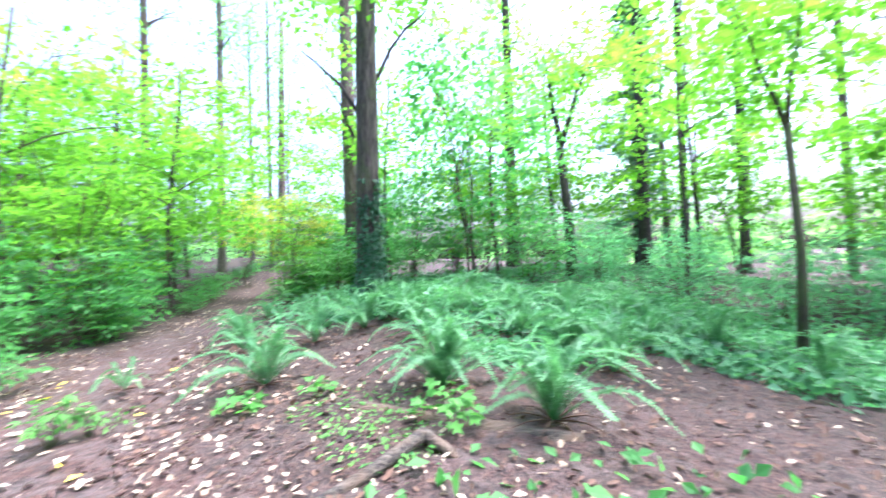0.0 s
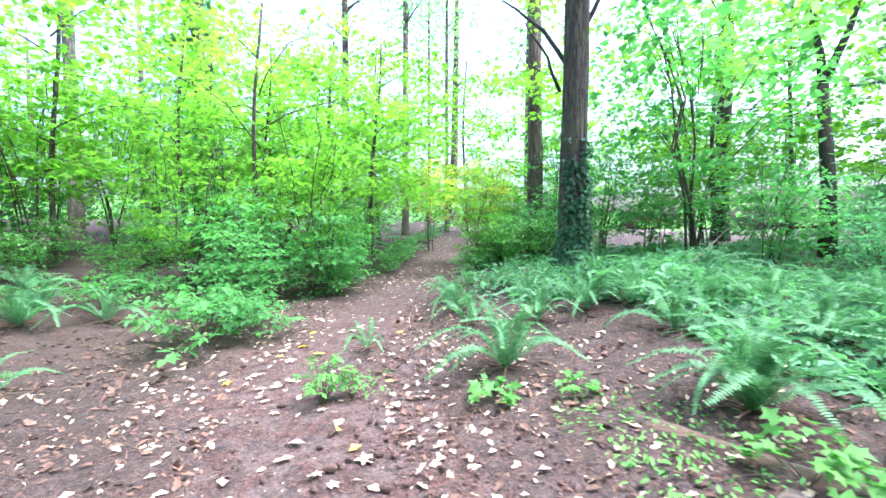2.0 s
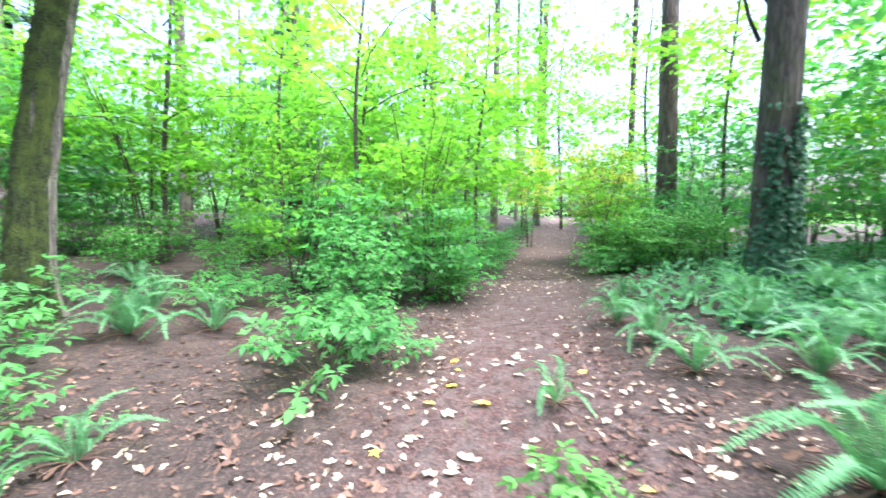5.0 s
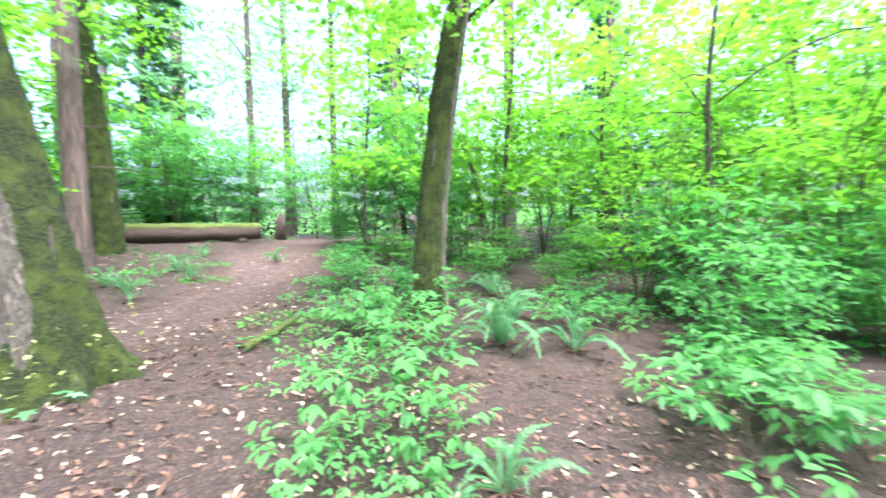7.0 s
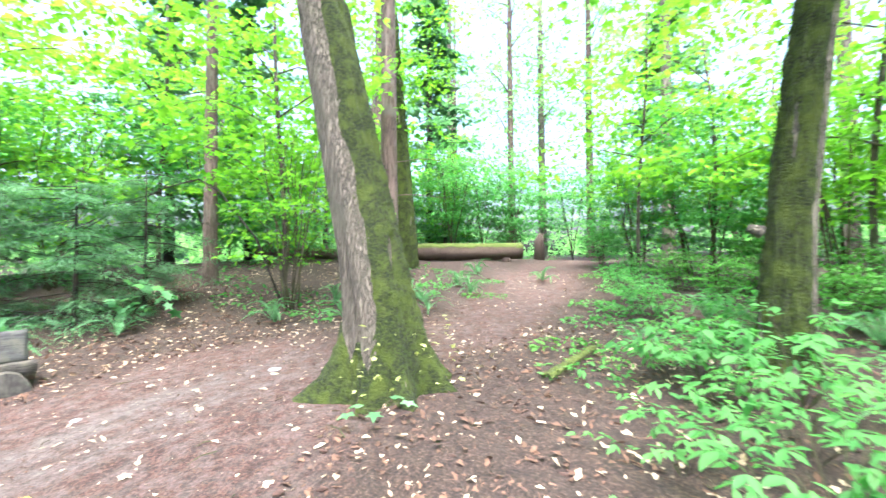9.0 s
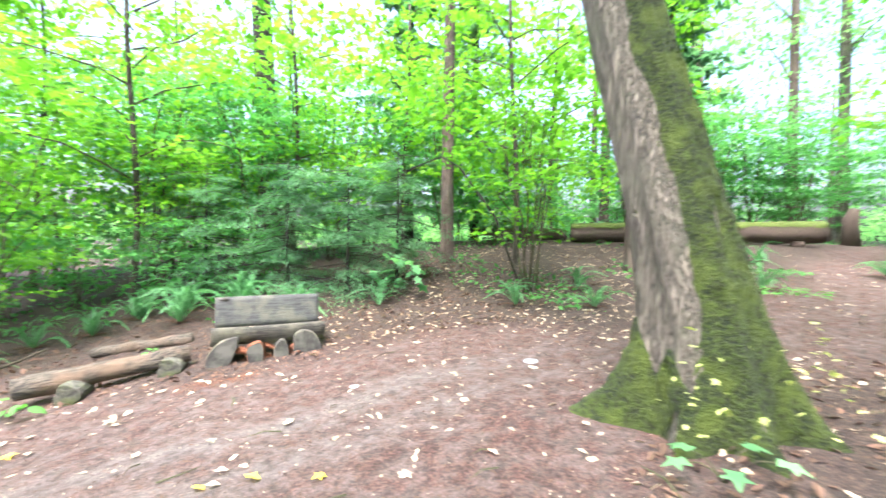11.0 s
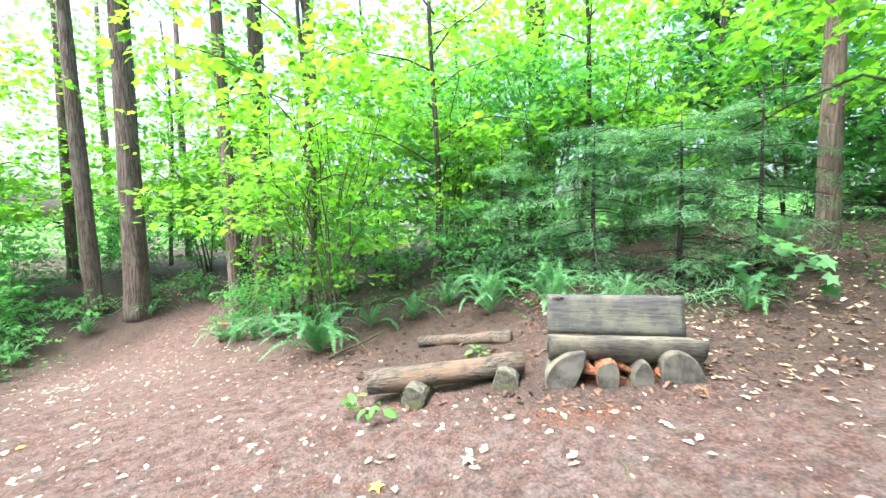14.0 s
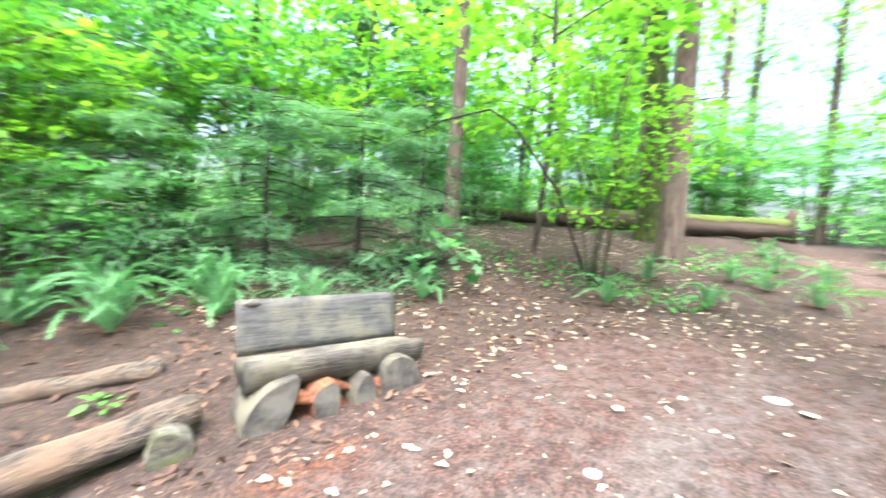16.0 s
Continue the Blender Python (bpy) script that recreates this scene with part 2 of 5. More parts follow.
def share(ob, parent, m, name=None):
    """Another object on the same mesh."""
    o = new(name or ob.name.split(".")[0], ob.data)
    o.parent, o.matrix_basis = parent, m
    return o


def thing(name, x, y, label, category, group="", z=None, rz=0.0, kind=""):
    e = new(name)
    e.empty_display_size = 0.2
    e.matrix_basis = pose(x, y, gz(x, y) if z is None else z, 0, 0, rz)
    return tagged(e, label, category, group, kind)


def tube(points, radii, sides=8, wobble=0.0, flute=0.0, seed=0, cap=True):
    """A tapering round limb along points."""
    pts = [Vector(p) for p in points]
    verts, faces = [], []
    side = Vector((1, 0, 0))
    for i, p in enumerate(pts):
        d = (pts[min(i + 1, len(pts) - 1)] - pts[max(i - 1, 0)]).normalized()
        side = side - d * side.dot(d)
        if side.length < 1e-3:
            side = d.orthogonal()
        side.normalize()
        up = d.cross(side)
        for k in range(sides):
            a = 2 * math.pi * k / sides
            r = radii[i] * (1 + flute * math.sin(5 * a + seed) * (0.5 + 0.5 * math.sin(3 * a + seed * 2)))
            q = p + (side * math.cos(a) + up * math.sin(a)) * r
            if wobble:
                q += noise.noise_vector(q * 3.1 + Vector((seed, 0, 0))) * wobble * radii[i]
            verts.append(q)
    for i in range(len(pts) - 1):
        for k in range(sides):
            a, b = i * sides + k, i * sides + (k + 1) % sides
            faces.append((a, b, b + sides, a + sides))
    if cap:
        faces.append(tuple(range(sides))[::-1])
        faces.append(tuple(range((len(pts) - 1) * sides, len(pts) * sides)))
    return verts, faces


def join(shapes):
    verts, faces = [], []
    for v, f in shapes:
        n = len(verts)
        verts += list(v)
        faces += [tuple(i + n for i in q) for q in f]
    return verts, faces


def turn_matrices(yaw, pitch, roll):
    cy, sy, cp, sp, cr, sr = np.cos(yaw), np.sin(yaw), np.cos(pitch), np.sin(pitch), np.cos(roll), np.sin(roll)
    return np.stack([np.stack([cy * cp, cy * sp * sr - sy * cr, cy * sp * cr + sy * sr], -1),
                     np.stack([sy * cp, sy * sp * sr + cy * cr, sy * sp * cr - cy * sr], -1),
                     np.stack([-sp, cp * sr, cp * cr], -1)], -2)


# leaf outlines: x along the leaf, unit length
DIAMOND = (np.array([(0, 0, 0), (0.5, 0.33, 0.07), (1, 0, -0.06), (0.5, -0.33, 0.07)]), [(0, 2, 1), (0, 3, 2)])
OVAL = (np.array([(0, 0, 0), (0.3, 0.24, 0.05), (0.7, 0.2, 0.04), (1, 0, -0.1), (0.7, -0.2, 0.04), (0.3, -0.24, 0.05)]), [(0, 3, 2, 1), (0, 5, 4, 3)])
STAR = (np.array([(0, 0, 0), (0.02, 0.34, 0.03), (0.32, 0.22, 0.05), (0.52, 0.52, 0.0), (0.62, 0.17, 0.05), (1, 0, -0.1),
                  (0.62, -0.17, 0.05), (0.52, -0.52, 0.0), (0.32, -0.22, 0.05), (0.02, -0.34, 0.03), (0.35, 0, 0.0)]),
        [(10, 0, 1, 2), (10, 2, 3, 4), (10, 4, 5), (10, 5, 6), (10, 6, 7, 8), (10, 8, 9, 0)])
LEAFLET = (np.array([(0, 0, 0), (0.22, 0.16, 0.03), (0.45, 0.23, 0.04), (0.72, 0.15, 0.0), (1, 0, -0.10), (0.72, -0.15, 0.0), (0.45, -0.23, 0.04), (0.22, -0.16, 0.03), (0.5, 0, -0.03)]),
           [(8, 0, 1, 2), (8, 2, 3, 4), (8, 4, 5, 6), (8, 6, 7, 0)])
STRIP = (np.array([(0, -0.07, 0), (1, -0.03, -0.1), (1, 0.03, -0.1), (0, 0.07, 0)]), [(0, 1, 2, 3)])
CURL = (np.array([(0, 0, 0.03), (0.16, 0.22, 0.09), (0.42, 0.15, 0.07), (0.58, 0.33, 0.12), (1, 0.04, 0.03), (0.72, -0.12, 0.06), (0.52, -0.30, 0.13), (0.22, -0.15, 0.06), (0.45, 0, 0.02)]),
        [(8, 0, 1, 2), (8, 2, 3, 4), (8, 4, 5, 6), (8, 6, 7, 0)])


def leaves(outline, pos, size, yaw, pitch, roll):
    """Many leaves in one shape."""
    tv, tf = outline
    r = turn_matrices(yaw, pitch, roll)
    v = np.einsum("nij,kj->nki", r, tv) * np.asarray(size)[:, None, None] + pos[:, None, :]
    n, k = len(pos), len(tv)
    faces = [tuple(i * k + j for j in f) for i in range(n) for f in tf]
    return v.reshape(-1, 3), faces


rng = np.random.default_rng(7)


def sprays(centres, radius, per, size, outline=DIAMOND, flat=0.25, droop=0.15, spread_pitch=0.4):
    """Leaves in flattish sprays about the given centres."""
    c = np.repeat(np.asarray(centres, float), per, axis=0)
    n = len(c)
    rr = np.repeat(np.broadcast_to(np.asarray(radius, float), (len(centres),)), per)
    a = rng.uniform(0, 2 * math.pi, n)
    d = np.sqrt(rng.uniform(0, 1, n)) * rr
    pos = c + np.stack([np.cos(a) * d, np.sin(a) * d, rng.normal(0, 1, n) * rr * flat - droop * d], -1)
    return leaves(outline, pos, size * rng.uniform(0.6, 1.25, n), a + rng.normal(0, 0.7, n), rng.normal(0.15, spread_pitch, n), rng.normal(0, spread_pitch, n))


def sprigs(tips, base_z, n_leaf, size, droop=0.25):
    """Compound leaves of three leaflets set along arching stems that rise from the middle."""
    pos, yaw, pit, sz = [], [], [], []
    for x, y, z in tips:
        a0 = math.atan2(y, x)
        for k in range(n_leaf):
            s = 0.45 + 0.55 * k / max(1, n_leaf - 1)
            px, py, pz = x * s, y * s, base_z + (z - base_z) * math.sin(s * 1.57)
            a = a0 + rng.normal(0, 0.5) + (1.3 if k % 2 else -1.3) * (1 - s) * 2
            tilt = rng.normal(droop, 0.25)
            for da, f in ((0, 1.15), (1.25, 0.85), (-1.25, 0.85)):
                pos.append((px + math.cos(a) * size * 0.5, py + math.sin(a) * size * 0.5, pz + rng.normal(0, 0.02)))
                yaw.append(a + da + rng.normal(0, 0.12))
                pit.append(tilt + rng.normal(0, 0.15))
                sz.append(size * f * rng.uniform(0.75, 1.2))
    n = len(pos)
    return leaves(LEAFLET, np.array(pos), np.array(sz), np.array(yaw), np.array(pit), rng.normal(0, 0.22, n))


def crown_points(n, cx, cy, z0, z1, rx, ry, hollow=0.35):
    """Spray centres in an uneven crown."""
    out = []
    while len(out) < n:
        u = rng.uniform(-1, 1, 3)
        d = float(np.linalg.norm(u))
        lobe = 0.8 + 0.42 * noise.noise(Vector(u / max(d, 0.1)) * 1.7 + Vector((cx * 3 + n, z1 * 5, rx * 7)))
        u[2] = (round(u[2] * 4) + rng.normal(0, 0.16)) / 4
        if hollow < d < lobe:
            out.append((cx + u[0] * rx, cy + u[1] * ry, (z0 + z1) / 2 + u[2] * (z1 - z0) / 2))
    return np.array(out)


def limb_to(base, tip, r0, r1, sag=0.15, n=6, sides=6):
    b, e = Vector(base), Vector(tip)
    pts, rad = [], []
    for i in range(n):
        s = i / (n - 1)
        p = b.lerp(e, s) + Vector((0, 0, 1)) * math.sin(s * math.pi) * sag * (e - b).length
        p += noise.noise_vector(p * 1.3) * 0.06 * (e - b).length * math.sin(s * math.pi)
        pts.append(p)
        rad.append(r0 + (r1 - r0) * s)
    return tube(pts, rad, sides)


# ---- ground ----
def axis(lo, hi, step, far):
    fine = np.arange(lo, hi + step / 2, step)
    out, s = [], step
    p = hi
    while p < far:
        s *= 1.35
        p += s
        out.append(p)
    back, s, p = [], step, lo
    while p > -far:
        s *= 1.35
        p -= s
        back.append(p)
    return np.array(back[::-1] + list(fine) + out)


def build_ground():
    xs, ys = axis(-22, 8, 0.16, 600), axis(-16, 22, 0.16, 600)
    gx, gy = np.meshgrid(xs, ys, indexing="ij")
    z = rough_land(gx, gy)
    gap = trail_gap(gx, gy)
    z = z - 0.04 * np.clip(1 - gap / 0.4, 0, 1) + 0.02 * np.sin(gx * 9.7 + gy * 4) * np.sin(gy * 11.3) * np.clip(gap + 0.3, 0, 1)
    nx, ny = gx.shape
    verts = np.stack([gx, gy, z], -1).reshape(-1, 3)
    idx = np.arange(nx * ny).reshape(nx, ny)
    faces = np.stack([idx[:-1, :-1], idx[1:, :-1], idx[1:, 1:], idx[:-1, 1:]], -1).reshape(-1, 4)
    ob = mesh_object("ground", verts, faces, M_SOIL)
    edge = np.sin(gx * 2.1 + gy) * 0.12 + np.sin(gy * 3.3 - gx * 1.4) * 0.1 + np.sin(gx * 7 + 3 * gy) * 0.05
    worn = np.clip(0.75 - (gap + edge) / 0.9, 0, 1)
    worn = np.clip(worn + 0.85 * np.exp(-((gx - 0.9) / 2.3) ** 2 - ((gy - 3.0) / 1.9) ** 2), 0, 1)
    across = (gx + 8.0) * 0.316 + (gy + 4.2) * 0.949 + 0.10 * np.sin(gx * 1.9)
    streak = (np.exp(-(across / 0.22) ** 2) + 0.7 * np.exp(-((across - 0.75) / 0.16) ** 2)) * np.clip(1.25 - np.hypot(gx + 8, gy + 4.1) / 3.2, 0, 1)
    here = np.exp(-(((gx + 6.6) ** 2 + (gy + 5.0) ** 2) / 5.0)) * 0.15
    col = np.stack([worn, np.clip(streak + here, 0, 1), worn * 0, worn * 0 + 1], -1).reshape(-1, 4).astype(np.float32)
    at = ob.data.color_attributes.new("wear", "FLOAT_COLOR", "POINT")
    at.data.foreach_set("color", col.ravel())
    return tagged(ob, "reddish-brown forest soil with trodden dusty trail and dark humus beside it", "ground", kind="structure")


build_ground()


# ---- trees ----
def trunk_shape(height, r0, lean=(0, 0), flare=0.25, sides=16, rings=14, bend=0.0, seed=0, taper=0.5, flute=0.06):
    pts, rad = [], []
    for i in range(rings):
        s = (i / (rings - 1)) ** 1.6
        z = s * height - 0.25
        pts.append((lean[0] * z + bend * math.sin(s * 5 + seed), lean[1] * z + bend * math.cos(s * 4 + seed), z))
        rad.append(r0 * (1 - taper * s) * (1 + flare * math.exp(-max(z, 0) / (r0 * 1.3))))
    return tube(pts, rad, sides, 0.10, flute, seed)


def conifer_boughs(height, start, reach, n, size, seed=0, lean=(0, 0), narrow=0.75, per=24):
    """Drooping boughs: limbs and needle sprays."""
    limbs, centres, rad = [], [], []
    r = random.Random(seed)
    for i in range(n):
        s = i / n
        z = start + (height - start) * s
        a = r.uniform(0, 2 * math.pi)
        l = reach * (1 - narrow * s) * r.uniform(0.45, 1.2)
        b = Vector((lean[0] * z, lean[1] * z, z))
        tip = b + Vector((math.cos(a) * l, math.sin(a) * l, -0.22 * l))
        limbs.append(limb_to(b, tip, 0.006 + 0.007 * l, 0.003, 0.05, 5, 4))
        for k in (0.35, 0.55, 0.75, 0.95):
            p = b.lerp(tip, k)
            centres.append((p.x, p.y, p.z))
            rad.append(0.16 * l + 0.12)
    return join(limbs), sprays(centres, rad, per, size, STRIP if size < 0.2 else DIAMOND, 0.12, 0.25, 0.35)


def crown_tree(name, x, y, height, r0, label, bark, leaf, start, crown_r, clumps, per, leaf_size, lean=(0, 0), seed=0, limb_n=9, group="", sides=14, dead=0, bend=0.0, flare=0.25):
    t = thing(name, x, y, label, "tree", group)
    part("trunk", trunk_shape(height, r0, lean, flare, sides, 14, bend, seed), bark, t)
    r = random.Random(seed + 5)
    limbs = []
    pts = crown_points(clumps, lean[0] * height * 0.7, lean[1] * height * 0.7, start, height * 1.08, crown_r, crown_r, 0.45)
    for i in range(limb_n):
        p = pts[r.randrange(len(pts))]
        z = max(start * 0.8, p[2] - r.uniform(0.5, 2.0))
        limbs.append(limb_to((lean[0] * z, lean[1] * z, z), p, r0 * 0.3 * (1 - 0.4 * z / height), 0.015, 0.08))
    for i in range(dead):
        z = r.uniform(1.6, start + 2)
        a = r.uniform(0, 6.28)
        l = r.uniform(0.6, 1.8)
        limbs.append(limb_to((lean[0] * z, lean[1] * z, z), (lean[0] * z + math.cos(a) * l, lean[1] * z + math.sin(a) * l, z - r.uniform(-0.3, 0.4)), 0.02, 0.006, 0.05, 5, 4))
    for s in limbs:
        part("limb", s, bark, t)
    part("crown", sprays(pts, 0.9 * crown_r / 2.2, per, leaf_size), leaf, t)
    return t


def mossy_trunk(t, axis_pts, radii, moss_at, moss_half, bark, roots=(), sides=28, moss_top=99.0, root_moss=()):
    """A trunk with root flare, bark relief, and a lumpy coat of moss on one side."""
    n = 40
    ax = [Vector(p) for p in axis_pts]
    zs = [p.z for p in ax]

    def at_height(z):
        for i in range(len(ax) - 1):
            if z <= zs[i + 1] or i == len(ax) - 2:
                s = (z - zs[i]) / (zs[i + 1] - zs[i])
                return ax[i].lerp(ax[i + 1], s), radii[i] + (radii[i + 1] - radii[i]) * s

    def ring(z, k, m, extra=0.0):
        c, r = at_height(z)
        a = 2 * math.pi * k / m
        f = 1.0
        for ra, reach, width, hgt in roots:
            d = (a - ra + math.pi) % (2 * math.pi) - math.pi
            f += reach / r * math.exp(-(d / width) ** 2) * math.exp(-max(z + 0.15, 0) / hgt)
        f += 0.03 * math.sin(7 * a + 2) + 0.03 * math.sin(4 * a + z * 0.7)
        q = c + Vector((math.cos(a), math.sin(a), 0)) * (r * f + extra)
        return q + Vector((math.cos(a), math.sin(a), 0)) * noise.noise(Vector((a * 6, z * 1.1, 3))) * 0.03

    top = zs[-1]
    verts, faces = [], []
    heights = [-0.3 + (top + 0.3) * (i / n) ** 1.5 for i in range(n + 1)]
    m = sides * 2
    for z in heights:
        verts += [ring(z, k, m) for k in range(m)]
    for i in range(n):
        for k in range(m):
            faces.append((i * m + k, i * m + (k + 1) % m, (i + 1) * m + (k + 1) % m, (i + 1) * m + k))
    stem = part("trunk", (verts, faces), bark, t)
    # moss coats, closed at their rims
    for name, centre, spread, upto, wide in [("moss", moss_at, moss_half, min(top, moss_top), 0.6)] + [("moss", c, h, u, 0.0) for c, h, u in root_moss]:
        verts, faces = [], []
        cols, rows = 44, 90 if upto > 2 else 26
        hs = [-0.28 + (upto + 0.28) * (i / rows) ** 1.25 for i in range(rows + 1)]
        for i, z in enumerate(hs):
            half = spread * (1 - 0.12 * max(z, 0) / top) + 0.25 * noise.noise(Vector((z * 1.4, 5, 0))) + wide * math.exp(-max(z, 0) / 0.5)
            if upto < 2:
                half *= 1.02 - (max(z, 0) / upto) ** 2
            half = min(half, 2.6)
            for j in range(cols + 1):
                s = j / cols * 2 - 1
                a = centre + s * half
                q = ring(z, a / (2 * math.pi) * m, m)
                thick = (1 - s ** 4) * (0.018 + 0.065 * abs(noise.noise(Vector((a * 2.6, z * 4.0, 9)))) + 0.05 * max(0, noise.noise(Vector((a * 7, z * 9, 2))))) - 0.025 * s ** 8
                if noise.noise(Vector((a * 2.0, z * 1.0, 31))) > 0.5:
                    thick = -0.03
                verts.append(q + Vector((math.cos(a), math.sin(a), 0)) * thick)
        for i in range(rows):
            for j in range(cols):
                b = i * (cols + 1) + j
                faces.append((b, b + 1, b + cols + 2, b + cols + 1))
        part(name, (verts, faces), M_MOSS, stem, "thick lumpy olive-green moss")
    # tufts that fray the moss outline
    pos, yaw = [], []
    r = random.Random(4)
    for _ in range(5600):
        z = r.uniform(-0.2, min(top, moss_top))
        a = moss_at + r.uniform(-0.95, 0.95) * moss_half
        if noise.noise(Vector((a * 2.0, z * 1.0, 31))) > 0.46:
            continue
        q = ring(z, a / (2 * math.pi) * m, m, 0.045)
        pos.append(q[:])
        yaw.append(a + r.uniform(-0.9, 0.9))
    n2 = len(pos)
    tagged(part("moss_fringe", leaves(OVAL, np.array(pos), rng.uniform(0.014, 0.036, n2), np.array(yaw), rng.uniform(-0.2, 1.0, n2), rng.normal(0, 0.5, n2)), M_MOSS, stem), kind="stuff")


def big_maple():
    x, y = -9.60, -1.25
    t = thing("bigleaf_maple", x, y, "large leaning maple with furrowed grey bark and thick moss", "tree", z=0.16)
    pts = [(0, 0, -0.4), (0, 0, 0.15), (-0.02, -0.06, 0.7), (-0.12, -0.27, 1.54), (-0.24, -0.44, 2.1), (-0.35, -0.60, 2.64), (-0.5, -0.85, 3.5), (-0.7, -1.25, 5.0), (-1.0, -1.9, 7.5), (-1.2, -2.6, 11)]
    mossy_trunk(t, pts, [0.56, 0.47, 0.40, 0.365, 0.362, 0.36, 0.355, 0.33, 0.27, 0.18], radians(112), radians(103), M_MAPLE_BARK,
                [(radians(40), 0.62, 0.13, 0.30), (radians(88), 0.62, 0.18, 0.34), (radians(125), 0.7, 0.22, 0.3), (radians(-68), 0.72, 0.30, 0.34), (radians(-5), 0.25, 0.2, 0.3), (radians(200), 0.6, 0.4, 0.3), (radians(255), 0.6, 0.3, 0.3)], root_moss=((radians(-66), 0.62, 0.8), (radians(-22), 0.45, 0.62)))
    limbs, centres = [], []
    for a, z, l, up in ((0.2, 5.2, 4.5, 2.0), (1.2, 5.8, 4.2, 2.5), (2.3, 6.2, 4.5, 2.0), (3.6, 6.5, 4.5, 1.5), (4.6, 5.5, 4.0, 2.2), (5.5, 6.5, 4.5, 2.0)):
        b = Vector((-0.72, -1.28 - (z - 5) * 0.26, z))
        tip = b + Vector((math.cos(a) * l, math.sin(a) * l, up))
        limbs.append(limb_to(b, tip, 0.13, 0.03, 0.1))
        for s in (0.45, 0.6, 0.75, 0.9, 1.05):
            for _ in range(3):
                p = b.lerp(tip, s) + Vector((random.uniform(-0.9, 0.9), random.uniform(-0.9, 0.9), random.uniform(-0.5, 0.6)))
                centres.append(p[:])
    for s in limbs:
        part("limb", s, M_MAPLE_BARK, t)
    part("crown", sprays(centres, 0.8, 18, 0.22, STAR), M_MAPLE, t)
    # pale young leaflets sprouting from the foot
    pos, r = [], random.Random(11)
    for _ in range(46):
        a, z = radians(r.uniform(-10, 110)), r.uniform(0.25, 0.85)
        d = 0.60 + 0.75 * math.exp(-z / 0.35)
        pos.append((math.cos(a) * d, math.sin(a) * d, z))
    tagged(part("pale_sprout", leaves(STAR, np.array(pos), rng.uniform(0.035, 0.08, 46), rng.uniform(0, 6.3, 46), rng.normal(0.2, 0.4, 46), rng.normal(0, 0.4, 46)), M_FUNGUS, t, "pale yellow leaflets sprouting from the moss"), kind="stuff")
    return t


def young_maple_sprout():
    t = thing("maple_sprout", -8.72, -1.02, "small blue-green seedling at the foot of the mossy maple", "seedling")
    stems, pos = [], []
    for a, l in ((0.3, 0.2), (1.6, 0.24), (2.6, 0.18), (4.4, 0.2), (5.4, 0.22)):
        tip = (math.cos(a) * l, math.sin(a) * l, 0.14 + 0.05 * math.sin(a))
        stems.append(limb_to((0, 0, -0.02), tip, 0.006, 0.003, 0.2, 4, 4))
        pos.append(tip)
    part("stem", join(stems), M_STEM, t)
    part("foliage", leaves(STAR, np.array(pos), np.full(5, 0.17), np.array([0.3, 1.6, 2.6, 4.4, 5.4]), np.full(5, 0.1), np.zeros(5)), M_FERN, t)


def leaning_mossy_tree():
    t = thing("mossy_tree", -10.9, 3.37, "leaning tree coated in dark moss with pale lichen strip", "tree", z=0.28)
    pts = [(0, 0, -0.3), (0.0, 0.04, 0.8), (-0.05, 0.15, 2.0), (-0.16, 0.38, 3.6), (-0.3, 0.7, 5.2), (-0.6, 1.3, 7.5), (-0.7, 1.6, 10)]
    mossy_trunk(t, pts, [0.30, 0.26, 0.225, 0.21, 0.20, 0.16, 0.08], radians(-55), radians(92), M_GREY_BARK, [(radians(-20), 0.3, 0.4, 0.25), (radians(80), 0.25, 0.4, 0.25), (radians(200), 0.25, 0.4, 0.25), (radians(-100), 0.3, 0.3, 0.25)], 20)
    part("knob", tube([(-0.05, -0.2, 1.72), (-0.05, -0.34, 1.78)], [0.09, 0.05], 8, 0.2), M_GREY_BARK, t)
    limbs, centres = [], []
    for a, z, l, up in ((0.9, 4.6, 3.6, 0.9), (-0.9, 4.9, 3.4, 1.0), (2.2, 5.4, 3.8, 1.2), (3.4, 5.6, 3.5, 1.4), (4.6, 4.9, 3.2, 0.8), (0.1, 5.8, 3.0, 1.2), (5.4, 6.5, 3.2, 1.6)):
        z += 0.7
        b = Vector((-0.36, 0.82, z))
        tip = b + Vector((math.cos(a) * l, math.sin(a) * l, up))
        limbs.append(limb_to(b, tip, 0.06, 0.015, 0.12))
        for s in (0.3, 0.5, 0.7, 0.9, 1.1):
            for _ in range(5):
                p = b.lerp(tip, s) + Vector((random.uniform(-0.8, 0.8), random.uniform(-0.8, 0.8), random.uniform(-1.2, 0.8)))
                centres.append(p[:])
    for s in limbs:
        part("limb", s, M_DARK_BARK, t)
    part("crown", sprays(centres, 0.65, 16, 0.17, STAR), M_MAPLE, t)


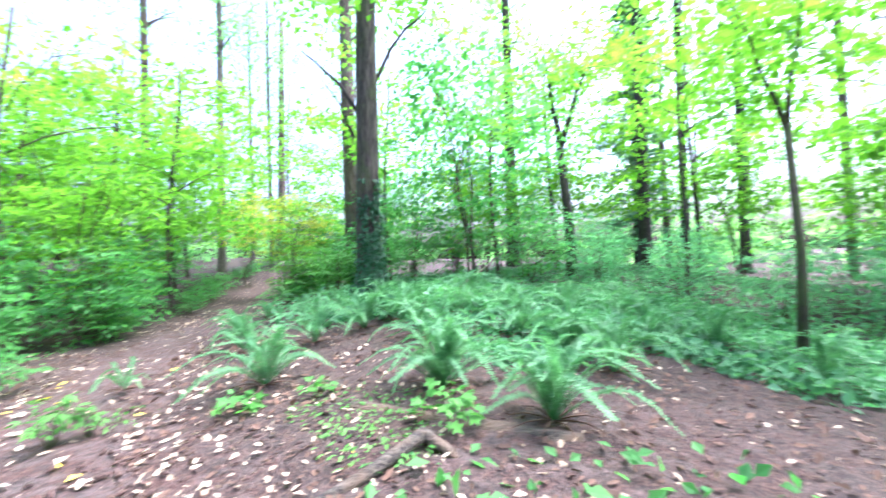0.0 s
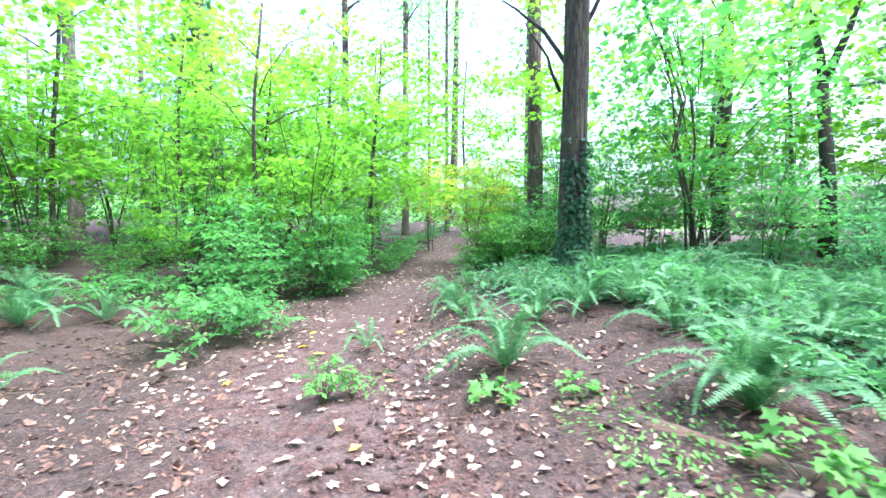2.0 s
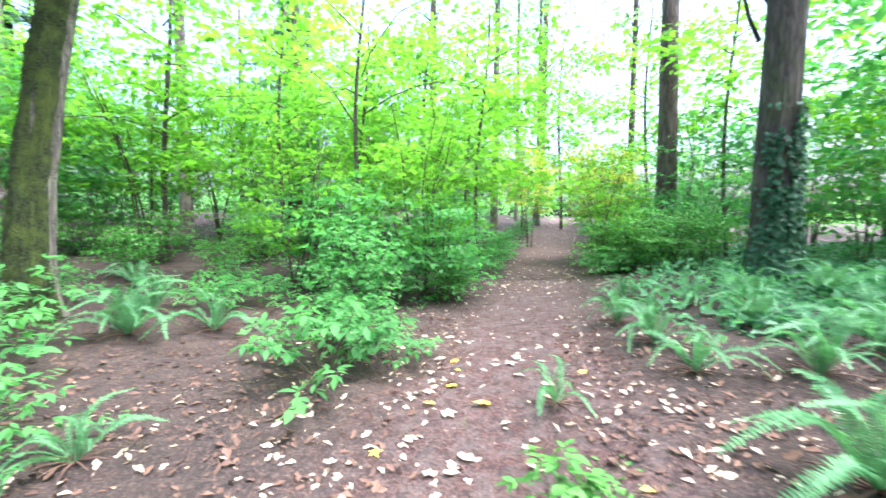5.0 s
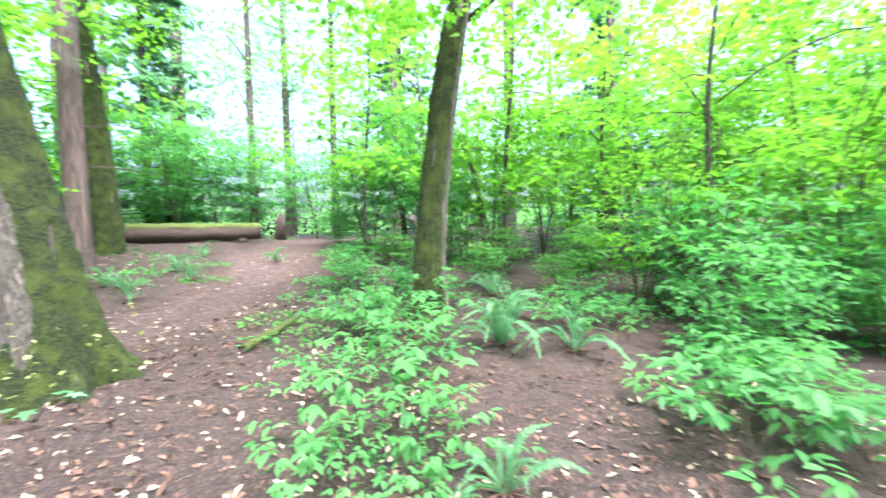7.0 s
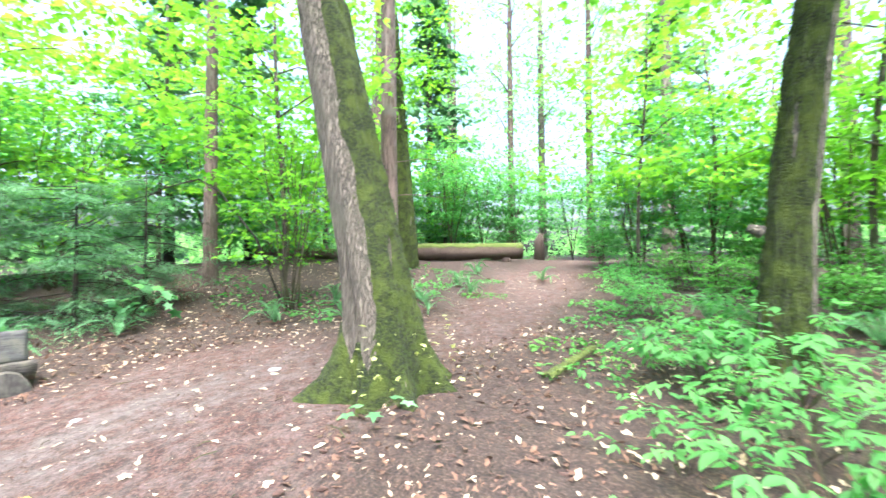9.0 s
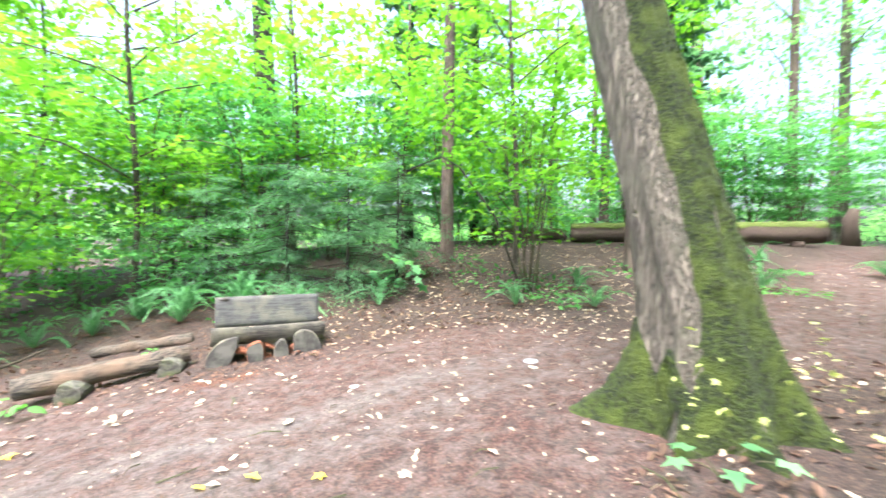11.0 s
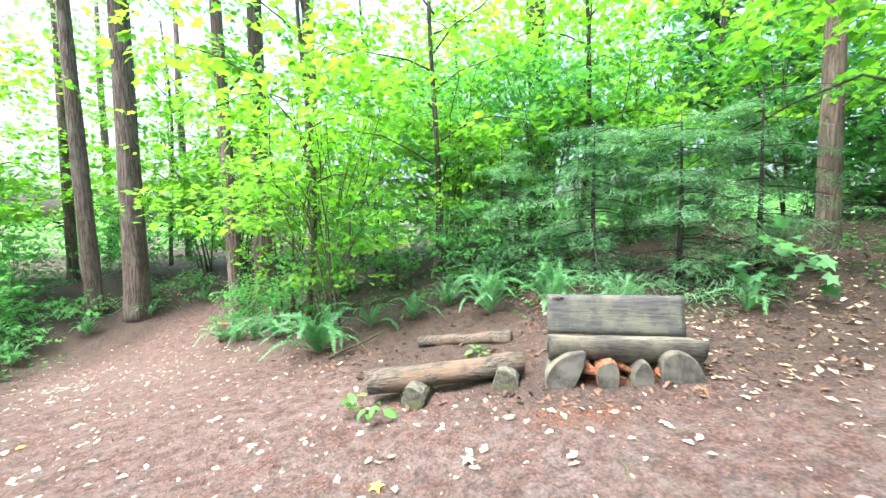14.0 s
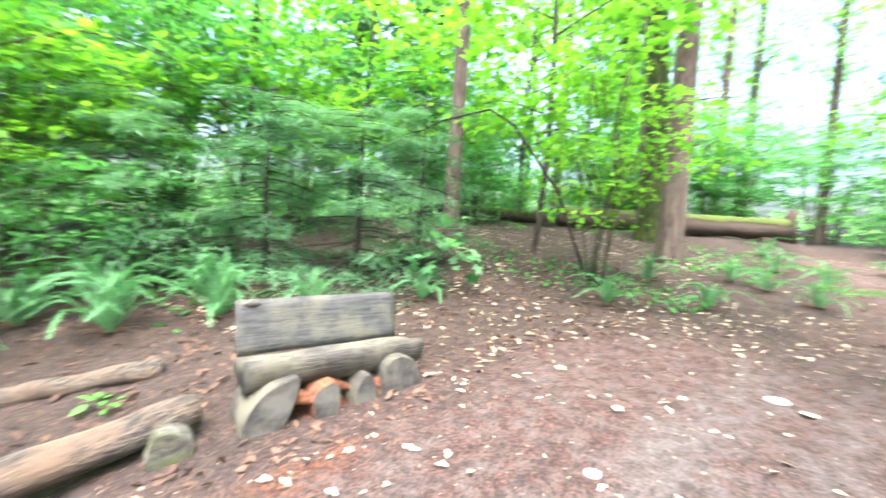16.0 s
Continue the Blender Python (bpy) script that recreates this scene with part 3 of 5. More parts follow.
def ivy_tree():
    t = thing("ivy_clad_tree", -1.83, 10.3, "straight dark trunk with glossy ivy climbing its lower part", "tree")
    stem = part("trunk", trunk_shape(16, 0.315, (0.012, 0.0), 0.35, 20, 16, 0.03, 3, 0.45, 0.05), M_SHADE_BARK, t)
    pos, yaw, r = [], [], random.Random(2)
    for _ in range(2300):
        z = r.random() ** 1.6 * 2.9
        a = radians(-60) + r.gauss(0, 0.55 + 0.5 * math.exp(-z / 0.7))
        if z > 1.6 and noise.noise(Vector((a * 2, z * 2, 0))) < -0.05:
            continue
        rad = 0.325 + 0.13 * math.exp(-z / 0.45) + r.uniform(0, 0.07)
        pos.append((math.cos(a) * rad, math.sin(a) * rad, z))
        yaw.append(a + r.uniform(-0.6, 0.6))
    n = len(pos)
    part("ivy", leaves(STAR, np.array(pos), rng.uniform(0.06, 0.11, n), np.array(yaw), rng.uniform(0.5, 1.4, n), rng.normal(0, 0.4, n)), M_CLIMB, stem, "dark glossy ivy leaves")
    limbs = [limb_to((0, 0, 4.3), (-1.7, 0.3, 6.4), 0.06, 0.02, 0.1), limb_to((0, 0, 5.0), (1.6, 0.5, 7.5), 0.06, 0.02, 0.1), limb_to((-0.3, 0, 4.0), (-1.0, -0.5, 5.4), 0.04, 0.01, 0.1)]
    for s in limbs:
        part("limb", s, M_DARK_BARK, t)
    part("crown", sprays(crown_points(130, 0.6, -0.4, 6.0, 13, 3.4, 3.4, 0.4), 0.8, 24, 0.2), M_MAPLE, t)


big_maple()
young_maple_sprout()
leaning_mossy_tree()
ivy_tree()

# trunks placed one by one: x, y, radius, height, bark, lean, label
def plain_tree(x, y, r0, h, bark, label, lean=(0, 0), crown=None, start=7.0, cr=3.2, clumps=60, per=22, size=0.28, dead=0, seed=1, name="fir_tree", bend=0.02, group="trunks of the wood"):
    return crown_tree(name, x, y, h, r0, label, bark, crown or M_FAR_PALED, start, cr, clumps, per, size, lean, seed, 8, group, 14, dead, bend)


FIR = "tall straight fir with rough reddish-brown bark"
GREY = "tall slender pale-grey trunk far off in the wood"
DARK = "dark trunk in the wood, half hidden by leaves"
plain_tree(-3.85, 17.6, 0.34, 20, M_FIR_BARK, FIR, (-0.015, 0), dead=6, seed=3, start=10)
plain_tree(-14.95, 27.6, 0.27, 24, M_GREY_BARK, GREY, seed=4, start=13, dead=4)
plain_tree(-19.6, 26.9, 0.33, 24, M_FIR_BARK, DARK, seed=5, start=9, dead=5)
plain_tree(-17.2, 43, 0.45, 26, M_FIR_BARK, FIR, (0.02, 0), seed=6, start=12)
plain_tree(-16.4, 35, 0.18, 22, M_GREY_BARK, GREY, seed=7, start=12)
plain_tree(-13.1, 31, 0.17, 22, M_GREY_BARK, GREY, seed=8, start=14)
plain_tree(-7.2, 33, 0.25, 24, M_FIR_BARK, DARK, seed=9, start=10)
plain_tree(4.4, 27.0, 0.42, 22, M_DARK_BARK, "dark trunk wrapped in foliage in the wood", seed=10, start=6, dead=6, cr=2.0)
plain_tree(10.8, 22.5, 0.34, 22, M_DARK_BARK, DARK, seed=11, start=8, dead=5)
plain_tree(13.0, 22.5, 0.24, 22, M_DARK_BARK, DARK, seed=12, start=8)
plain_tree(15.8, 22, 0.26, 22, M_DARK_BARK, DARK, seed=13, start=8)
plain_tree(-14.75, -8.45, 0.19, 18, M_FIR_BARK, "slender conifer with dry lower twigs", seed=14, start=8, dead=12, name="slender_fir")
plain_tree(-16.4, -3.75, 0.26, 20, M_FIR_BARK, FIR, (0, -0.01), seed=15, start=9, dead=2)
plain_tree(-14.3, -18.2, 0.5, 20, M_DARK_BARK, "thick blackened trunk leaning above the thicket", (0.06, 0.03), seed=16, start=9, dead=6, name="old_fir")
plain_tree(0.78, -19.8, 0.40, 22, M_FIR_BARK, FIR, seed=17, start=9, dead=2)
plain_tree(2.2, -20.2, 0.27, 22, M_FIR_BARK, DARK, (0.03, 0), seed=18, start=9)
plain_tree(4.6, -24, 0.2, 22, M_FIR_BARK, DARK, seed=19, start=9, dead=5)
plain_tree(-2.75, -18.3, 0.24, 20, M_FIR_BARK, DARK, (0.03, 0), seed=20, start=9)
plain_tree(-3.45, -19.4, 0.34, 22, M_FIR_BARK, FIR, seed=21, start=9)
plain_tree(-5.3, -17.6, 0.25, 20, M_FIR_BARK, DARK, seed=22, start=9)
plain_tree(-27, -8.5, 0.25, 22, M_FIR_BARK, DARK, seed=23, start=8, dead=4)
plain_tree(-27, 6.5, 0.3, 22, M_GREY_BARK, DARK, seed=25, start=9)
plain_tree(-24, 12, 0.3, 22, M_GREY_BARK, DARK, seed=26, start=9)
plain_tree(-22, 17, 0.28, 22, M_FIR_BARK, DARK, seed=27, start=9)


plain_tree(-31, -1.3, 0.24, 20, M_FIR_BARK, DARK, seed=31, start=5.5, dead=4, clumps=80)
plain_tree(-35, 0.6, 0.3, 22, M_GREY_BARK, DARK, seed=32, start=6, clumps=80)
plain_tree(-33, 3.6, 0.26, 20, M_FIR_BARK, DARK, seed=33, start=5, clumps=80)
plain_tree(-37, -6.5, 0.3, 22, M_GREY_BARK, DARK, seed=34, start=5, clumps=80)


def second_mossy():
    t = thing("mossy_tree", -18.9, -4.2, "slim mossy trunk beside the fallen log", "tree")
    pts = [(0, 0, -0.3), (0, 0.02, 1.0), (0, -0.12, 3.0), (0, -0.35, 6.0), (0, -0.6, 11)]
    mossy_trunk(t, pts, [0.41, 0.37, 0.34, 0.30, 0.14], radians(60), radians(120), M_GREY_BARK, [(0.3, 0.2, 0.4, 0.2), (2.0, 0.2, 0.4, 0.2)], 14)
    part("crown", sprays(crown_points(60, 0, -0.5, 5.0, 11, 3.0, 3.0, 0.4), 0.8, 22, 0.2), M_MAPLE, t)


second_mossy()


def forked_tree(x, y, r0, label, fork=3.9, lean=(0.0, 0.0), arms=((-0.3, 0.2, 2.6), (0.9, 0.2, 2.4)), leaf=M_MAPLE, bark=M_DARK_BARK):
    t = thing("forked_tree", x, y, label, "tree")
    top = Vector((lean[0] * fork, lean[1] * fork, fork))
    part("trunk", tube([(0, 0, -0.2), (lean[0] * fork * 0.4 + 0.06, 0, fork * 0.45), (top.x, top.y, top.z)], [r0 * 1.3, r0, r0 * 0.85], 10, 0.1), bark, t)
    centres = []
    for dx, dy, dz in arms:
        tip = top + Vector((dx, dy, dz)) * 1.5
        part("limb", limb_to(top - Vector((0, 0, 0.1)), tip, r0 * 0.7, r0 * 0.2, 0.06), bark, t)
        for _ in range(40):
            centres.append((tip.x + random.uniform(-1.6, 1.6), tip.y + random.uniform(-1.6, 1.6), tip.z + random.uniform(-1.6, 1.4)))
    part("crown", sprays(centres, 0.7, 26, 0.2), leaf, t)


forked_tree(5.05, 16.6, 0.19, "dark tree that forks in two above the undergrowth", 5.2, (-0.06, 0))
forked_tree(5.35, 6.3, 0.062, "thin brown sapling forking into two bare limbs", 3.6, (0.0, 0.02), ((-0.5, 0.1, 1.4), (0.35, 0.1, 1.9)), M_MAPLE, M_STEM)


# ---- shrubs and undergrowth ----
def shrub_kind(name, label, category, height, spread, stems, clumps, per, size, leaf, outline=DIAMOND, low=0.3, stem_r=0.015, seed=0, flat=0.2, radius=0.3, straight=False, group=""):
    """One shrub at the origin: stems and foliage."""
    t = new(name)
    tagged(t, label, category, group)
    r = random.Random(seed)
    tips = crown_points(clumps, 0, 0, low, height, spread, spread, 0.3)
    for i in range(stems):
        p = tips[r.randrange(len(tips))]
        a = r.uniform(0, 6.28)
        b = (math.cos(a) * 0.12, math.sin(a) * 0.12, -0.1)
        end = (p[0] * 0.8, p[1] * 0.8, height * r.uniform(0.7, 0.95))
        part("stem", limb_to(b, end, stem_r, stem_r * 0.3, 0.04 if straight else 0.14, 7, 5), M_STEM, t)
    twigs = [limb_to((p[0] * 0.45, p[1] * 0.45, p[2] * 0.75), p, stem_r * 0.45, 0.002, 0.05, 4, 3) for p in tips[:: max(1, clumps // 30)]]
    tagged(part("twig_work", join(twigs), M_STEM, t), kind="stuff")
    part("foliage", sprays(tips, radius, per, size, outline, flat), leaf, t)
    return t


def sprig_kind(name, label, height, spread, stems, n_leaf, size, leaf, seed):
    """One low shrub of arching stems with compound leaves."""
    t = new(name)
    tagged(t, label, "bush")
    r = random.Random(seed)
    tips = []
    for i in range(stems):
        a = 2.4 * i + r.uniform(-0.4, 0.4)
        d = spread * (0.15 + 0.85 * ((i + 0.5) / stems) ** 0.6) * r.uniform(0.8, 1.15)
        tips.append((math.cos(a) * d, math.sin(a) * d, height * (1.05 - 0.65 * (d / spread) ** 1.5) * r.uniform(0.75, 1.1)))
    for x, y, z in tips[:: max(1, stems // 10)]:
        part("stem", limb_to((x * 0.04, y * 0.04, -0.08), (x, y, z), 0.006, 0.002, 0.12, 6, 4), M_STEM, t)
    part("foliage", sprigs(tips, 0.0, n_leaf, size), leaf, t)
    return t


def plant(kind, x, y, s=1.0, rz=None, first=[]):
    m = Matrix.Translation((x, y, gz(x, y))) @ Matrix.Rotation(random.uniform(0, 6.28) if rz is None else rz, 4, "Z") @ Matrix.Diagonal((s, s, s, 1))
    return copy_thing(kind, m)


BUSHES = [shrub_kind("bush", "leafy green bush with several thin brown stems", "bush", 2.3, 1.2, 5, 62, 18, 0.14, M_BUSH, DIAMOND, 0.2, 0.013, i, 0.12, 0.40) for i in range(3)]
SHADES = [shrub_kind("bush", "blue-green bush with thin stems in the shade of the wood", "bush", 2.3, 1.25, 6, 70, 18, 0.12, M_SHADE, DIAMOND, 0.15, 0.011, i + 80, 0.14, 0.38) for i in range(2)]
LOWS = [sprig_kind("low_bush", "low spreading bush with fresh green leaflets", 0.85, 0.95, 26, 6, 0.12, M_BUSH, i + 9) for i in range(3)]
SALMON = [sprig_kind("salmonberry", "young salmonberry with broad fresh green leaflets", 0.9, 0.85, 13, 5, 0.125, M_BUSH, i + 60) for i in range(2)]
SEEDLING = sprig_kind("seedling", "bright green seedling with upright compound leaves on the trail", 0.44, 0.22, 9, 5, 0.085, M_GRASS, 77)
LIGHTS = [shrub_kind("bush", "yellow-green bush with small leaves", "bush", 1.9, 1.0, 5, 60, 20, 0.11, M_GRASS, DIAMOND, 0.2, 0.012, 71, 0.12, 0.36)]
VINES = [shrub_kind("vine_maple", "tall vine maple with arching stems and bright leaves", "small tree", 6.4, 2.3, 4, 120, 20, 0.18, M_BUSH if i % 2 else M_MAPLE, DIAMOND, 0.5, 0.03, i + 20, 0.10, 0.62) for i in range(4)]
GOLDS = [shrub_kind("yellowing_maple", "vine maple whose leaves turn yellow-green", "small tree", 5.6, 2.0, 4, 100, 20, 0.17, M_YELLOW, DIAMOND, 1.8, 0.025, 31, 0.14, 0.5)]
HAZELS = [shrub_kind("hazel_shrub", "hazel shrub of many upright mossy stems", "shrub", 4.6, 1.9, 7, 84, 18, 0.15, M_MAPLE, DIAMOND, 0.7, 0.022, i + 40, 0.15, 0.45, True) for i in range(2)]


def yew_kind(seed, height=3.6, reach=1.5):
    t = new("young_hemlock")
    tagged(t, "young hemlock with drooping dark green sprays", "conifer")
    part("trunk", tube([(0, 0, -0.2), (0.03, 0.02, height * 0.5), (0, 0, height)], [0.06, 0.04, 0.01], 7), M_DARK_BARK, t)
    limbs, needles = conifer_boughs(height, 0.25, reach, 46, 0.14, seed, (0, 0), 0.5, 46)
    tagged(part("bough_work", limbs, M_DARK_BARK, t), kind="stuff")
    part("needles", needles, M_CONIFER, t)
    return t


YEWS = [yew_kind(1, 3.1, 1.9), yew_kind(2, 3.7, 2.1)]


def big_conifer_kind(seed):
    t = new("hemlock")
    tagged(t, "tall hemlock with drooping blue-green boughs in the distance", "conifer")
    part("trunk", tube([(0, 0, -0.2), (0, 0, 9), (0, 0, 17)], [0.24, 0.15, 0.03], 9), M_DARK_BARK, t)
    limbs, needles = conifer_boughs(17, 1.2, 3.4, 90, 0.34, seed)
    tagged(part("bough_work", limbs, M_DARK_BARK, t), kind="stuff")
    part("needles", needles, M_CONIFER, t)
    return t


HEMLOCKS = [big_conifer_kind(5)]


def fern_fronds():
    """Five fronds along +x: an arching rachis, bent sideways, with two rows of narrow leaflets."""
    out = []
    r = random.Random(8)
    for length, rise, fall, bow in ((0.60, 0.42, 0.10, 0.05), (0.74, 0.48, 0.20, -0.08), (0.84, 0.48, 0.28, 0.10), (0.92, 0.44, 0.32, -0.05), (0.68, 0.52, 0.14, 0.03)):
        pts = [(length * s, bow * s * s, rise * math.sin(min(1.0, s * 1.2) * math.pi * 0.6) - fall * s ** 3) for s in np.linspace(0, 1, 9)]
        v, f = tube(pts, [0.005 * (1 - 0.8 * i / 8) for i in range(9)], 3, cap=False)
        v, f = list(v), list(f)
        n = 46
        for i in range(n):
            s = 0.12 + 0.88 * i / n
            k = min(int(s * 8), 7)
            a, b = Vector(pts[k]), Vector(pts[k + 1])
            p = a.lerp(b, s * 8 - k)
            d = (b - a).normalized()
            side_way = d.cross(Vector((0, 0, 1))).normalized()
            up = side_way.cross(d)
            hw = length / n * 0.43
            for side in (1, -1):
                if r.random() < 0.03:
                    continue
                w = (0.064 * math.sin(min(1.0, s * 0.80 + 0.16) * math.pi) ** 0.7 * (length / 0.8) + 0.004) * r.uniform(0.86, 1.1)
                e = p + side_way * (side * w) + up * (w * r.uniform(-0.1, 0.38)) + d * w * r.uniform(0.14, 0.32)
                mid = p.lerp(e, 0.55) + up * w * 0.06
                tw = up * hw * r.uniform(-0.35, 0.35)
                i0 = len(v)
                v += [p - d * hw * 0.85, p + d * hw, mid + d * hw * 0.8 + tw, e, mid - d * hw * 0.7 - tw]
                f.append((i0, i0 + 1, i0 + 2, i0 + 3, i0 + 4) if side > 0 else (i0 + 4, i0 + 3, i0 + 2, i0 + 1, i0))
        out.append((v, f))
    return out


FRONDS = []


def fern(x, y, size=1.0, n=13, seed=0, up=0.0, label="sword fern with arching green fronds on the forest floor"):
    t = thing("sword_fern", x, y, label, "fern", "sword ferns")
    r = random.Random(seed * 13 + 1)
    if not FRONDS:
        for v, f in fern_fronds():
            FRONDS.append(mesh_object("frond", v, f, M_FERN, smooth=False).data)
        for o in [o for o in bpy.data.objects if o.data in FRONDS]:
            bpy.data.objects.remove(o)
    for i in range(n):
        o = new("frond", FRONDS[r.randrange(5)])
        o.parent = t
        s = size * r.uniform(0.65, 1.1)
        o.matrix_basis = pose(0, 0, 0.01, r.uniform(-24, 24), -r.uniform(-22, 30) - up * 0.9, 360 * i / n + r.uniform(-22, 22)) @ Matrix.Diagonal((s, s, s, 1))
    r2 = [limb_to((0, 0, 0.02), (math.cos(a) * 0.36 * size, math.sin(a) * 0.36 * size, 0.03), 0.012, 0.004, 0.12, 4, 3) for a in np.arange(0, 6.2, 0.7)]
    part("dead_fronds", join(r2), M_BROWN_LITTER, t, "withered brown fronds at the base")
    return t


def scale_ring(kinds, spots):
    for i, (x, y, s) in enumerate(spots):
        plant(kinds[i % len(kinds)], x, y, s)


# undergrowth beside the first trail
scale_ring(LOWS, [(-6.25, 4.62, 1.15), (-6.9, 5.2, 0.9), (-5.9, 5.3, 0.7), (-7.6, 9.5, 0.8), (-10.0, 17.5, 1.2), (-9.4, 16.2, 0.9), (-8.9, 14.5, 0.9),
                  (-6.75, 5.9, 0.75), (-7.9, 6.6, 0.85), (-8.2, 8.0, 1.0)])
scale_ring(BUSHES, [(-7.7, 6.5, 0.78), (-8.8, 7.6, 1.15), (-7.4, 8.9, 0.95), (-10.6, 8.8, 1.2), (-8.6, 10.6, 1.0), (-9.7, 12.6, 1.1), 
                    (-11.2, 14.6, 1.2), (-12.0, 17.5, 1.2), (-3.6, 16.6, 1.1), (-4.9, 17.9, 1.2), (-14.5, 13, 1.3), (-2.6, 14.4, 1.1), (0.4, 14.5, 1.1), (2.6, 13.0, 1.2), (-5.4, 20.5, 1.0)])
for s in ((-8.4, 9.6, 0.8), (-12, 12.4, 0.9), (-16.5, 14, 1.1), (-13.5, 20, 1.1), (-6.3, 21.6, 0.8), (-3.0, 19, 1.0), (-16, 7.0, 1.0), (-17.5, 10, 1.1), (-18.5, 5.5, 1.0), (-19.5, 9, 1.1), (-20, 13, 1.2), (-18, 18, 1.2)):
    plant(VINES[int(abs(s[0]) * 7) % 4], *s)
for s in ((-9.6, 20.0, 0.75), (-11.5, 24, 1.0), (-6.0, 16.8, 0.8)):
    plant(GOLDS[0], *s)

# the wood beyond ferns and ivy, east of the trail
for s in ((1.6, 17, 1.0), (12, 17, 1.1), (12.5, 10.5, 1.0), (0.4, 21, 1.1), (6.5, 24, 1.2), (14.5, 13.5, 1.1), (10.5, 7.5, 0.9), (16, 7, 1.1), (3.0, 23, 1.1)):
    plant(VINES[int(abs(s[0]) * 5) % 4], *s)
scale_ring(SHADES, [(4.4, 12.2, 0.85), (6.0, 10.6, 0.8), (7.2, 9.0, 0.85), (8.2, 7.0, 0.9), (9.0, 5.0, 1.0), (5.4, 14.4, 0.95), (7.6, 13.0, 0.95), (9.6, 10.0, 1.0), (10.6, 6.6, 1.1), (11.5, 3.0, 1.3), (3.4, 15.6, 1.3), (9.8, 1.0, 1.2), (10.5, -2.5, 1.2)])

# behind and around the bench
scale_ring(YEWS, [(-11.4, -8.6, 0.95), (-12.4, -8.0, 0.85), (-10.6, -9.8, 1.0), (-9.4, -11.4, 0.8)])
scale_ring(HAZELS, [(-13.4, -5.0, 1.0), (-5.75, -10.7, 1.05), (-9.4, -12.2, 0.8), (-12.9, -11.6, 1.1)])
for s in ((-4.6, -14.8, 1.0), (-8.8, -14.0, 0.9), (-12.8, -13.4, 1.0), (-17.8, -11.5, 1.1), (-2.2, -22, 1.2), (-7.5, -17.5, 1.2), (-10.5, -17, 1.2), (-17, -15, 1.2),
          (-22.5, -11, 1.1), (-24, -3.5, 1.0), (-0.5, -24, 1.1), (7, -22, 1.2), (3.6, -28, 1.2), (-23.5, 4.5, 1.0), (-26, 9, 1.1), (-21.5, 3.8, 0.8), (-26, -1, 0.9)):
    plant(VINES[int(abs(s[1]) * 5) % 4], *s)
scale_ring(BUSHES, [(-8.6, -11.4, 0.9), (-7.4, -13.6, 1.1), (-10.2, -11.2, 0.9), (-5.2, -12.8, 0.8), (-3.6, -15.6, 0.8), (-18.9, -8.0, 0.9), (-14, -13, 1.1), (-6.2, -15.8, 1.1), (-9.4, -15.4, 1.2), (-2.2, -25.5, 1.2), (-22, 2.8, 0.8), (-25.2, 3.2, 0.9), (5, -16.5, 0.8), (3.8, -14, 0.7)])
for s in ((-22, -13, 1.0), (-29, -6, 1.1), (-20.5, -16, 1.0), (-32, 8, 1.1), (12, 26, 1.0), (-26.5, 20, 1.1)):
    plant(HEMLOCKS[0], *s)


scale_ring(LOWS, [(2.6, -15.2, 1.1), (3.0, -17.2, 1.2), (2.4, -19.6, 1.2), (0.9, -20.8, 1.1), (-0.6, -21.4, 1.1), (3.6, -14.0, 1.2), (3.4, -12.0, 1.2), (-4.6, -16.4, 0.9), (-2.6, -17.0, 0.7), (2.8, -10.2, 1.2), (4.4, -15.8, 1.4), (4.2, -19, 1.4), (-3.9, -17.2, 0.9)])
scale_ring(BUSHES, [(5.8, -13.4, 0.8), (4.8, -20.8, 1.2), (2.2, -23.5, 1.3), (0.0, -24.8, 1.3), (-3.6, -23.6, 1.2), (-6.6, -23, 1.3), (6.4, -10.5, 1.2)])
plant(HAZELS[0], -5.9, 17.4, 0.95)
plant(HAZELS[1], -5.2, 13.9, 0.72)
plant(LIGHTS[0], -4.8, 13.5, 0.9)
plant(HAZELS[1], -10.4, 7.5, 0.85)
scale_ring(LOWS, [(-9.7, 6.3, 0.75), (-11.0, 6.5, 0.8), (-10.3, 8.3, 0.9)])
scale_ring(LOWS, [(-10.3, 2.2, 0.8), (-11.6, 3.6, 0.9), (-9.9, 5.4, 0.8), (-12.2, 3.4, 1.0), (-13.6, 2.4, 0.9), (-4.9, 12.6, 0.9), (-4.6, 14.3, 1.0), (-5.8, 15.6, 0.9), (-15.2, 2.6, 0.9), (-17.0, 2.6, 0.9), (-19.4, 3.2, 1.0)])


scale_ring(LIGHTS, [(-13.0, 5.4, 0.7), (-14.6, 6.6, 0.85), (-15.4, 4.4, 0.7), (-13.4, 8.4, 0.9), (-16.6, 5.6, 0.9), (-12.2, 6.9, 0.6), (-17.2, 3.9, 0.7), (-14.4, 9.6, 0.9)])
scale_ring(LIGHTS, [(-3.5, 12.9, 1.0), (-2.9, 13.2, 0.85), (-4.2, 15.8, 1.1), (-7.15, 8.95, 0.6), (-4.3, 13.6, 0.9)])
for i in range(16):
    y = 13.5 + i * 1.15
    x = -6.7 - (y - 13.5) * 0.285
    if i % 3 != 1:
        plant(LOWS[i % 3], x - 1.7 - 0.7 * abs(math.sin(i * 2.3)), y, 0.55 + 0.3 * abs(math.sin(i * 1.7)))
    if i % 3 != 2:
        plant(LOWS[(i + 1) % 3], x + 1.8 + 0.8 * abs(math.sin(i * 1.9)), y, 0.55 + 0.3 * abs(math.cos(i * 1.3)))


